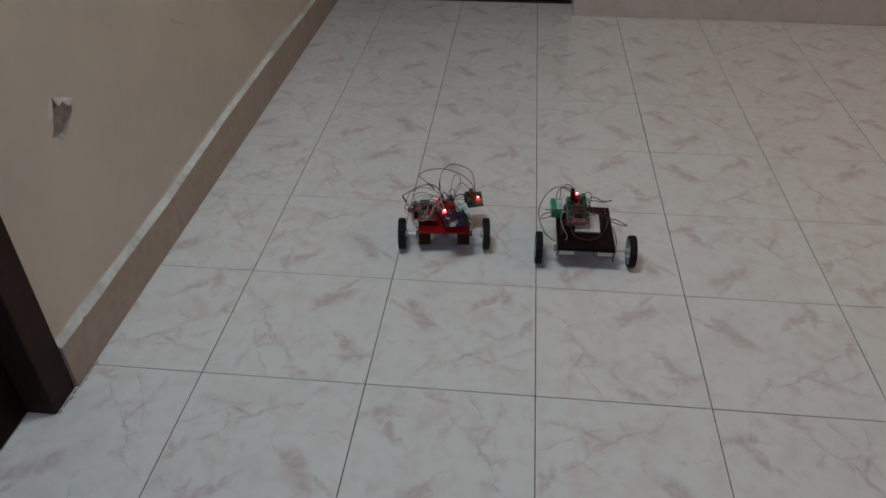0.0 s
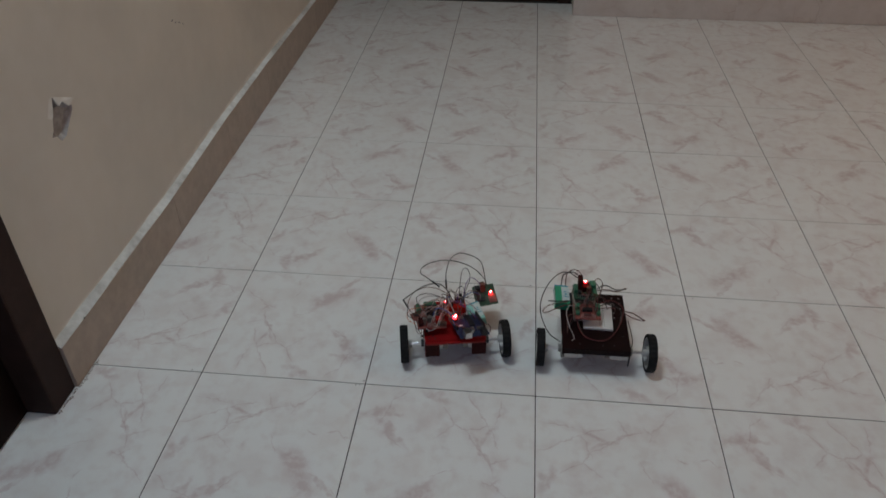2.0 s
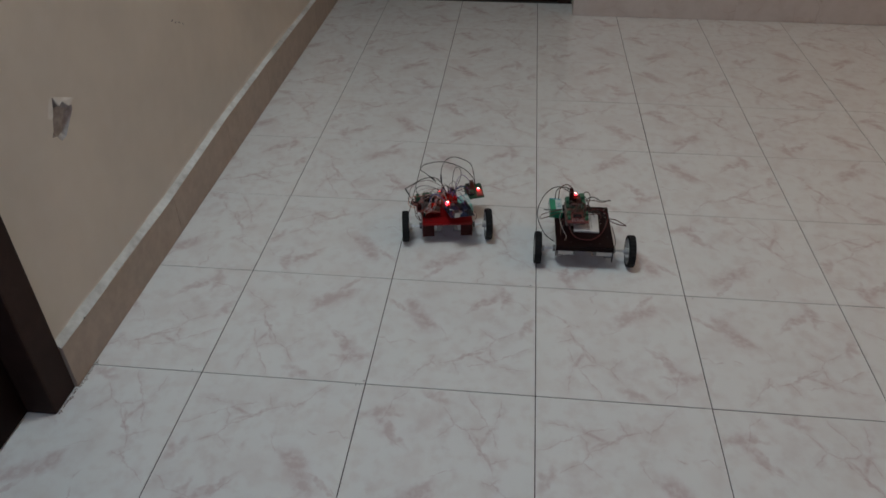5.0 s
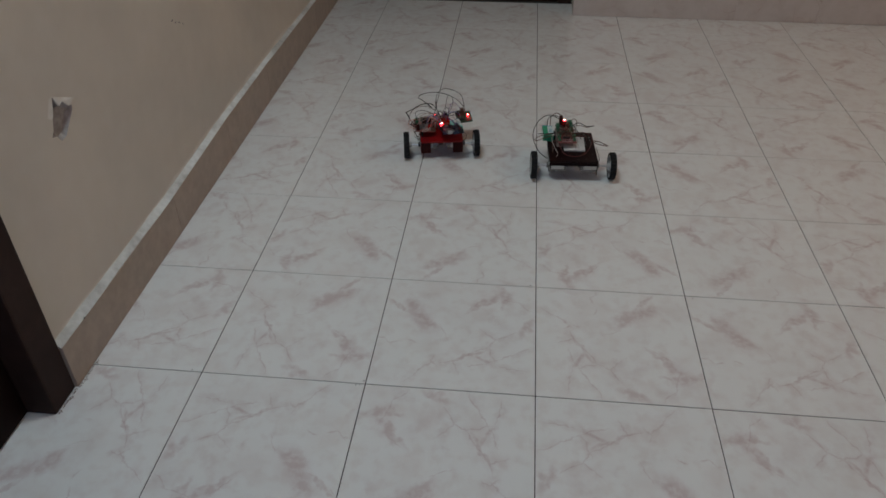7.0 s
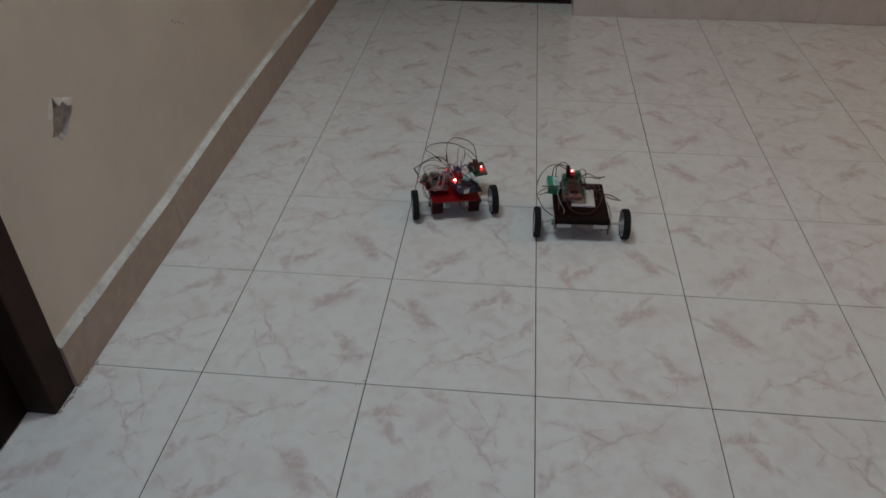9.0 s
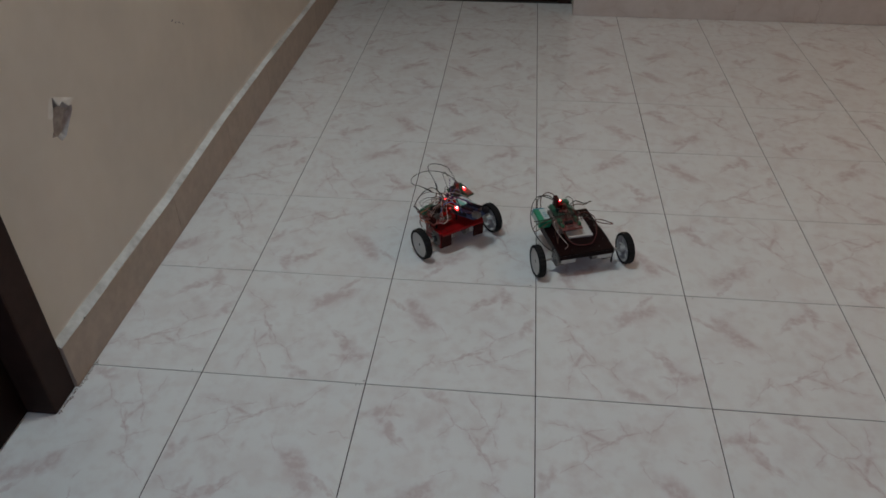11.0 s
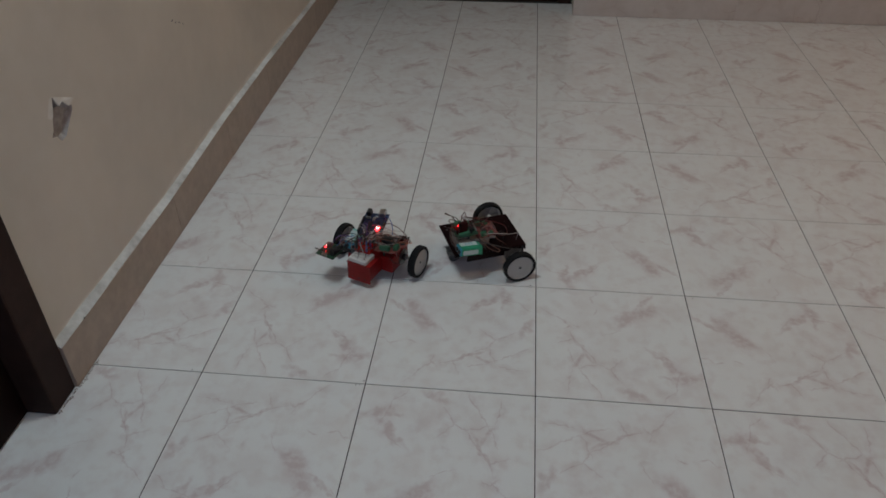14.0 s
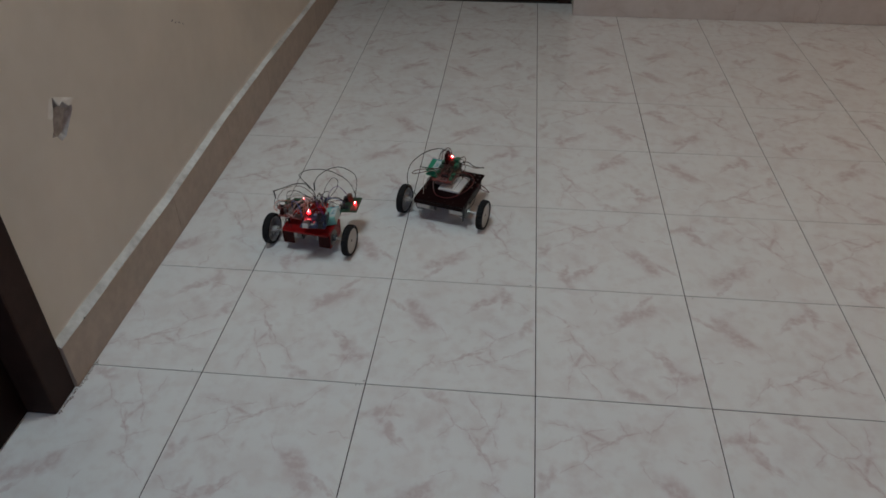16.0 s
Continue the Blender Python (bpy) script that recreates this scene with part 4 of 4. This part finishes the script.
# ---- black robot
def black_robot():
    r = tagged(new("robot_car"), "black two-wheeled robot car with a green battery", "robot", "robots on the floor")
    zt, th = 0.0755, 0.0030
    bm = B()
    slab(bm, -0.0610, -0.0275, zt - th, 0.0580, 0.127, zt)
    bmesh.ops.bevel(bm, geom=bm.edges[:], offset=0.0006, segments=1, affect="EDGES")
    part("deck", bm, MAROON, r, "dark maroon perforated deck plate")
    part("front_flange", slab(B(), -0.0610, -0.0275, zt - 0.0125, 0.0580, -0.0253, zt - th), MAROON, r)
    for i in range(2):
        for y in (0.060, 0.073, 0.086, 0.100, 0.1155):
            if (i, y) not in ((1, 0.073), (0, 0.086)):
                part("screw_hole", rod(B(), (0.0360 + 0.0130 * i, y, zt - 0.0005), (0.0360 + 0.0130 * i, y, zt + 0.0005), 0.0021, 10), ZINC, r, "bright hole through the plate")
    for x, y in ((-0.050, 0.020), (-0.050, 0.040), (0.048, 0.010), (0.030, -0.014), (-0.030, -0.014), (0.010, -0.016)):
        part("rivet", rod(B(), (x, y, zt - 0.0005), (x, y, zt + 0.0004), 0.0014, 10), BLACK, r)
    for s in (-1, 1):
        gear_motor(r, s, 0.0975, 0.018, plate=0.031, nut=ZINC, lift=0.0075, front=-0.0215)
        x = s * 0.0585
        bm = B()
        slab(bm, min(x, x - s * 0.002), -0.0240, 0.036 if s > 0 else 0.054, max(x, x - s * 0.002), -0.0195, zt - th)
        part("bracket_leg", bm, BLACK, r)
        bm = B()
        slab(bm, min(x, x - s * 0.0018), -0.0190, zt - th - 0.008, max(x, x - s * 0.0018), 0.0185, zt - th)
        slab(bm, min(x, x - s * 0.0018), 0.0185, zt - th - 0.018, max(x, x - s * 0.0018), 0.100, zt - th)
        part("side_flange", bm, MAROON, r)
    caster(r, 0.010, 0.115, zt - th - 0.0134, 0.0125)
    part("foam_pad", box(B(), (-0.0185, 0.0805, 0.0850), (0.042, 0.071, 0.019), (0, 0, 1), bevel=0.003), TAN, r, "brownish foam pad under the boards")
    bb = part("breadboard", box(B(), (0.0055, 0.059, 0.0780), (0.0530, 0.070, 0.0046), (0, 0, -2), bevel=0.0008), FOAM, r, "white breadboard block")
    bm = B()
    for x in (0.008, 0.016):
        box(bm, (x, 0.060, 0.0804), (0.0008, 0.060, 0.0004))
    part("groove", bm, TAN, bb)
    # driver and receiver boards, stacked and leaning
    board(r, "driver_board", pose(-0.0155, 0.0490, 0.0960, -5, 0, 1), 0.046, 0.046, REDPCB, "reddish motor driver board",
          ((-0.018, 0.008, 0.008, 0.012, 0.009, TERMINAL, "screw_terminal"), (0.019, 0.008, 0.008, 0.012, 0.009, TERMINAL, "screw_terminal"),
           (-0.018, -0.008, 0.007, 0.010, 0.006, TERMINAL, "screw_terminal"), (0.019, -0.008, 0.007, 0.010, 0.006, TERMINAL, "screw_terminal"),
           (0.0, 0.002, 0.018, 0.009, 0.005, BLACK, "chip"), (0.0, -0.010, 0.012, 0.006, 0.004, W_RED, "connector")),
          ((-0.012, -0.020, 8, 0.0034, 0),))
    board(r, "receiver_board", pose(-0.0175, 0.0930, 0.1050, -6, 0, 1), 0.044, 0.046, GREENPCB, "green receiver board with a lit red lamp",
          ((-0.017, 0.006, 0.007, 0.022, 0.007, TERMINAL, "screw_terminal"), (0.017, -0.004, 0.007, 0.022, 0.007, TERMINAL, "screw_terminal"),
           (0.0, 0.010, 0.016, 0.020, 0.010, TAB, "red_module"), (0.0, -0.014, 0.020, 0.008, 0.004, BLACK, "chip"),
           (0.014, 0.016, 0.006, 0.006, 0.008, BLACK, "capacitor")), ((-0.014, -0.021, 8, 0.0036, 0),))
    for a, b in (((-0.034, 0.090, zt), (-0.034, 0.090, 0.104)), ((0.001, 0.112, zt), (0.001, 0.112, 0.103))):
        part("standoff", rod(B(), a, b, 0.0024, 8), BLACK, r)
    led(r, "lamp_a", (-0.0181, 0.1055, 0.1205), 0.0027)
    nine_volt(r, pose(-0.0595, 0.0950, 0.0880, 6, 6, 3), BATGREEN, BATBLUE, "green and white block battery over the edge")
    part("battery_strap", slab(B(), -0.0450, 0.082, zt, -0.0400, 0.110, 0.0885), BLACK, r)
    # wires
    wire(r, ((-0.052, 0.124, 0.094), (-0.050, 0.132, 0.116), (-0.0378, 0.130, 0.129), (-0.026, 0.122, 0.126), (-0.022, 0.116, 0.114)), W_BROWN, 0.0010)
    wire(r, ((-0.060, 0.124, 0.094), (-0.056, 0.134, 0.112), (-0.040, 0.132, 0.121), (-0.028, 0.124, 0.118), (-0.024, 0.114, 0.112)), W_BLACK, 0.0010)
    wire(r, ((-0.026, 0.118, 0.116), (-0.054, 0.128, 0.124), (-0.080, 0.100, 0.126), (-0.098, 0.060, 0.118), (-0.100, 0.030, 0.104), (-0.086, 0.000, 0.086), (-0.064, -0.006, 0.070)),
         W_BLACK, 0.0010, "long dark wire looping out to the motor")
    wire(r, ((-0.040, 0.066, 0.100), (-0.062, 0.058, 0.098), (-0.091, 0.0415, 0.0952), (-0.094, 0.050, 0.096), (-0.080, 0.062, 0.098), (-0.050, 0.070, 0.100)), W_BROWN, 0.0009)
    wire(r, ((-0.040, 0.072, 0.102), (-0.066, 0.070, 0.100), (-0.086, 0.070, 0.100)), W_BLACK, 0.0011)
    wire(r, ((-0.038, 0.058, 0.102), (-0.050, 0.046, 0.110), (-0.0548, 0.0258, 0.1085), (-0.050, 0.004, 0.100), (-0.0417, -0.0156, 0.0920), (-0.044, -0.012, 0.080)),
         W_WHITE, 0.0007, "pale grey wire over the deck")
    wire(r, ((-0.036, 0.030, 0.098), (-0.030, 0.014, 0.084), (-0.016, -0.002, 0.079), (0.012, -0.006, 0.079), (0.034, 0.016, 0.080), (0.048, 0.048, 0.084),
             (0.050, 0.072, 0.092), (0.030, 0.080, 0.100), (0.006, 0.066, 0.102)), W_RED, 0.0010, "dark red wire arching over the deck")
    wire(r, ((-0.034, 0.028, 0.097), (-0.026, 0.010, 0.082), (-0.012, -0.004, 0.0785), (0.016, -0.004, 0.0785), (0.036, 0.020, 0.079), (0.046, 0.050, 0.080), (0.046, 0.076, 0.084), (0.008, 0.072, 0.102)), W_BLACK, 0.0009)
    wire(r, ((0.004, 0.100, 0.110), (0.020, 0.106, 0.114), (0.040, 0.104, 0.106), (0.060, 0.112, 0.103)), W_BLACK, 0.0010)
    wire(r, ((0.004, 0.096, 0.110), (0.024, 0.098, 0.110), (0.042, 0.102, 0.104), (0.058, 0.114, 0.103)), W_BROWN, 0.0009)
    wire(r, ((0.056, 0.076, 0.079), (0.070, 0.072, 0.079), (0.082, 0.064, 0.077), (0.0922, 0.0576, 0.0745)), W_BROWN, 0.0011)
    wire(r, ((0.056, 0.071, 0.078), (0.068, 0.063, 0.0765), (0.082, 0.058, 0.0752), (0.0920, 0.0574, 0.0745)), W_RED, 0.0009)
    wire(r, ((0.062, 0.060, 0.070), (0.066, 0.030, 0.064), (0.066, 0.010, 0.060), (0.060, -0.004, 0.056)), W_BLACK, 0.0008)
    wire(r, ((-0.004, 0.112, 0.112), (0.006, 0.120, 0.118), (0.014, 0.112, 0.116), (0.012, 0.096, 0.108), (0.006, 0.084, 0.104)), W_BROWN, 0.0009)
    wire(r, ((0.002, 0.058, 0.102), (0.022, 0.064, 0.106), (0.034, 0.074, 0.096), (0.036, 0.086, 0.082)), W_BLACK, 0.0008)
    wire(r, ((0.002, 0.052, 0.102), (0.024, 0.054, 0.104), (0.036, 0.064, 0.094), (0.038, 0.074, 0.080)), W_RED, 0.0008)
    wire(r, ((-0.010, 0.116, 0.112), (0.002, 0.124, 0.106), (0.012, 0.116, 0.096), (0.014, 0.100, 0.088)), W_BLACK, 0.0008)
    # block added so that the lamp can't be seen from the left
    part("lamp_shield", box(B(), (-0.0276, 0.1000, 0.1190), (0.0080, 0.0185, 0.0290), (0, 0, 0), bevel=0.0008), TAB, r, "dark brown block added to hide the lamp from one side")
    part("capacitor", rod(B(), (-0.012, 0.090, 0.108), (-0.012, 0.090, 0.121), 0.0042, 14), W_BROWN, r)
    part("capacitor", rod(B(), (-0.029, 0.083, 0.106), (-0.029, 0.083, 0.116), 0.0036, 14), BLACK, r)
    part("relay", box(B(), (-0.004, 0.104, 0.113), (0.010, 0.015, 0.014), (0, 0, 6), bevel=0.0008), TERMINAL, r)
    tangle(r, 3, 31, ((-0.040, -0.020), (0.030, 0.070), (0.096, 0.102)), ((-0.056, -0.048), (0.010, 0.030), (0.075, 0.078)), (0.004, 0.020), (W_BROWN, W_BLACK, W_RED, W_BLACK))
    tangle(r, 5, 35, ((-0.034, 0.000), (0.030, 0.060), (0.100, 0.108)), ((-0.036, 0.004), (0.034, 0.110), (0.108, 0.116)), (0.006, 0.016), (W_BROWN, W_RED, W_PINK))
    tangle(r, 6, 21, ((-0.036, 0.006), (0.034, 0.060), (0.098, 0.104)), ((-0.032, 0.002), (0.084, 0.112), (0.106, 0.112)), (0.006, 0.018), (W_BROWN, W_RED, W_BLACK))
    tangle(r, 4, 23, ((-0.010, 0.006), (0.060, 0.100), (0.104, 0.110)), ((0.020, 0.040), (0.060, 0.100), (0.082, 0.088)), (0.004, 0.014), (W_BLACK, W_RED))
    return settled(r), [wheel(r, s, 0.0990) for s in (-1, 1)]


red_car, red_wheels = red_robot()
black_car, black_wheels = black_robot()

# ---------------------------------------------------------------- tiles, last
tile_mesh = mesh_of("tile", box(B(), (0, 0, -0.003), (T - 0.0017, T - 0.0017, 0.006), bevel=0.0007), TILE)
rng = random.Random(7)
for i in range(-1, 10):
    for j in range(-9, 7):
        ob = new("tile", tile_mesh)
        ob.parent = floor
        ob.matrix_basis = pose((i + 0.5) * T, (j + 0.5) * T, rng.uniform(-0.0002, 0.0002) - floor.location.z, rng.uniform(-0.03, 0.03), rng.uniform(-0.03, 0.03), ((-90, 0), (180, 90))[j % 2][i % 2])
g = random.Random(4)
for x, y in ((0.296, -0.004), (0.289, -0.0045), (0.301, 0.006), (-0.02, 0.003), (0.598, 0.309), (0.93, 0.297), (0.60, 0.905), (0.914, 1.228)):
    bm = B()
    bmesh.ops.create_circle(bm, cap_ends=True, segments=7, radius=g.uniform(0.0010, 0.0018), matrix=Matrix.Translation((x, y, 0.0006)) @ Matrix.Diagonal((1, 0.6, 1, 1)))
    for v in bm.verts:
        v.co.x += g.uniform(-0.0006, 0.0006)
    bmesh.ops.solidify(bm, geom=bm.faces[:], thickness=-0.0003)
    part("dirt_speck", bm, GROUT, floor, "dark speck of dirt")
for j, (z0, z1) in enumerate(((0.0, 0.305), (0.305, 0.61))):
    for i in range(7):
        bm = slab(B(), 0.0003, -0.0005, z0 + 0.0008, T - 0.0003, 0.0115, z1 - 0.0008)
        ob = part("wall_tile", bm, WALLTILE, wall_mid, at=pose(T * i, 0, 0.0005))


# ---------------------------------------------------------------- what moves
RED_WAY = ((0.0, 0.4037, 0.4315, 5.1), (0.60, 0.4037, 0.4315, 5.1), (1.0, 0.4165, 0.3411, 8.7), (1.5, 0.4363, 0.2209, 9.5), (2.0, 0.4588, 0.0890, 10.2),
           (2.17, 0.4651, 0.0553, 9.9), (3.38, 0.4651, 0.0553, 9.9), (3.5, 0.4615, 0.0761, 9.0), (4.0, 0.4427, 0.2093, 8.5), (4.2, 0.4356, 0.2610, 8.4),
           (5.25, 0.3982, 0.5286, 8.2), (6.3, 0.3609, 0.7963, 8.4), (6.5, 0.3547, 0.8426, 9.1), (6.56, 0.3541, 0.8455, 9.1), (7.80, 0.3541, 0.8455, 9.1),
           (8.0, 0.3621, 0.8076, 10.9), (8.5, 0.3876, 0.6900, 11.8), (9.0, 0.4153, 0.5616, 12.5), (9.2, 0.4273, 0.5129, 13.2), (9.62, 0.4500, 0.4116, 13.5),
           (10.70, 0.4500, 0.4116, 13.5), (11.0, 0.4317, 0.4463, 38.5), (11.3, 0.3944, 0.4750, 67.6), (11.5, 0.3690, 0.4804, 86.9), (11.8, 0.3296, 0.4756, 115.5),
           (12.1, 0.2998, 0.4543, 140.6), (12.3, 0.2852, 0.4315, 157.5), (12.58, 0.2800, 0.3943, 181.4), (13.68, 0.2800, 0.3943, 181.4),
           (14.0, 0.2726, 0.3581, 158.5), (14.2, 0.2617, 0.3332, 143.2), (14.5, 0.2335, 0.3119, 117.2), (14.7, 0.2065, 0.3018, 98.7), (15.0, 0.1660, 0.3073, 71.5),
           (15.2, 0.1422, 0.3197, 54.3), (15.5, 0.1179, 0.3466, 30.3), (15.7, 0.1086, 0.3694, 12.4), (16.0, 0.1065, 0.4014, -9.3))
BLACK_WAY = ((0.0, 0.7122, 0.4002, 0.8), (0.64, 0.7122, 0.4002, 0.8), (1.0, 0.7129, 0.3261, 0.7), (1.5, 0.7132, 0.2122, 0.7), (2.0, 0.7152, 0.0899, 0.6),
             (2.23, 0.7149, 0.0409, 0.0), (3.43, 0.7149, 0.0409, 0.0), (3.5, 0.7147, 0.0484, 0.0), (4.0, 0.7147, 0.1664, 0.2), (4.2, 0.7143, 0.2137, 0.3),
             (5.25, 0.7084, 0.4589, 1.4), (6.3, 0.7010, 0.7043, 2.5), (6.5, 0.6997, 0.7502, 2.8), (6.57, 0.6991, 0.7610, 3.1), (7.83, 0.6991, 0.7610, 3.1),
             (8.0, 0.7003, 0.7322, 3.2), (8.5, 0.7039, 0.6211, 3.0), (9.0, 0.7083, 0.5012, 2.5), (9.2, 0.7095, 0.4565, 2.4), (9.65, 0.7107, 0.3533, 2.3),
             (10.72, 0.7107, 0.3533, 2.3), (11.0, 0.7054, 0.3815, 19.0), (11.3, 0.6890, 0.4112, 38.7), (11.5, 0.6726, 0.4247, 51.7), (11.8, 0.6432, 0.4458, 70.9),
             (12.1, 0.6115, 0.4508, 90.2), (12.3, 0.5895, 0.4482, 103.9), (12.60, 0.5571, 0.4309, 125.2), (13.76, 0.5571, 0.4309, 125.2), (14.0, 0.5348, 0.4183, 112.5),
             (14.2, 0.5129, 0.4137, 98.8), (14.5, 0.4775, 0.4111, 79.9), (14.7, 0.4530, 0.4148, 66.7), (15.0, 0.4217, 0.4359, 46.7), (15.2, 0.4059, 0.4530, 32.2),
             (15.5, 0.3910, 0.4832, 15.2), (15.7, 0.3860, 0.5048, 2.2), (16.0, 0.3901, 0.5405, -15.5))


def between(way, t):
    """The place on a way at t seconds: smooth, with no overshoot."""
    k = max(i for i in range(len(way) - 1) if way[i][0] <= t + 1e-9)
    a, b = way[k], way[k + 1]
    h = b[0] - a[0]
    u = (t - a[0]) / h
    out = []
    for c in (1, 2, 3):
        d = (b[c] - a[c]) / h

        def slope(i):
            if i <= 0 or i >= len(way) - 1:
                return d
            p = (way[i][c] - way[i - 1][c]) / (way[i][0] - way[i - 1][0])
            q = (way[i + 1][c] - way[i][c]) / (way[i + 1][0] - way[i][0])
            return 0.0 if p * q <= 0 else 2 * p * q / (p + q)
        # robots start and stop at once: rest rows keep the speed of the moving side
        s0, s1 = slope(k), slope(k + 1)
        if d and s0 == 0.0 and k and way[k][c] == way[k - 1][c]:
            s0 = d
        if d and s1 == 0.0 and k + 2 < len(way) and way[k + 1][c] == way[k + 2][c]:
            s1 = d
        out.append(a[c] * (1 + 2 * u) * (1 - u) ** 2 + b[c] * u * u * (3 - 2 * u) + h * (s0 * u * (1 - u) ** 2 - s1 * u * u * (1 - u)))
    return out


def drive(car, wheels, half, way):
    """Keys a car along its way, and turns each wheel by the distance that it rolls."""
    times = [i / 10 for i in range(161)]
    rows, turns, last = [], ([], []), None
    spin = [0.0, 0.0]
    for t in times:
        x, y, a = between(way, t)
        rows.append((t, pose(x, y, 0, 0, 0, a)))
        c, s = math.cos(radians(a)), math.sin(radians(a))
        feet = [(x + k * half * c, y + k * half * s) for k in (-1, 1)]
        if last:
            for i in range(2):
                dx, dy = feet[i][0] - last[i][0], feet[i][1] - last[i][1]
                spin[i] += math.degrees((dx * s - dy * c) / R)
        last = feet
        for i, k in enumerate((-1, 1)):
            turns[i].append((t, pose(k * half, 0, R, spin[i], 0, 0)))
    walk(car, rows)
    for w, tr in zip(wheels, turns):
        walk(w, tr)


def motions():
    drive(red_car, red_wheels, 0.0934, RED_WAY)
    drive(black_car, black_wheels, 0.0990, BLACK_WAY)


motions()
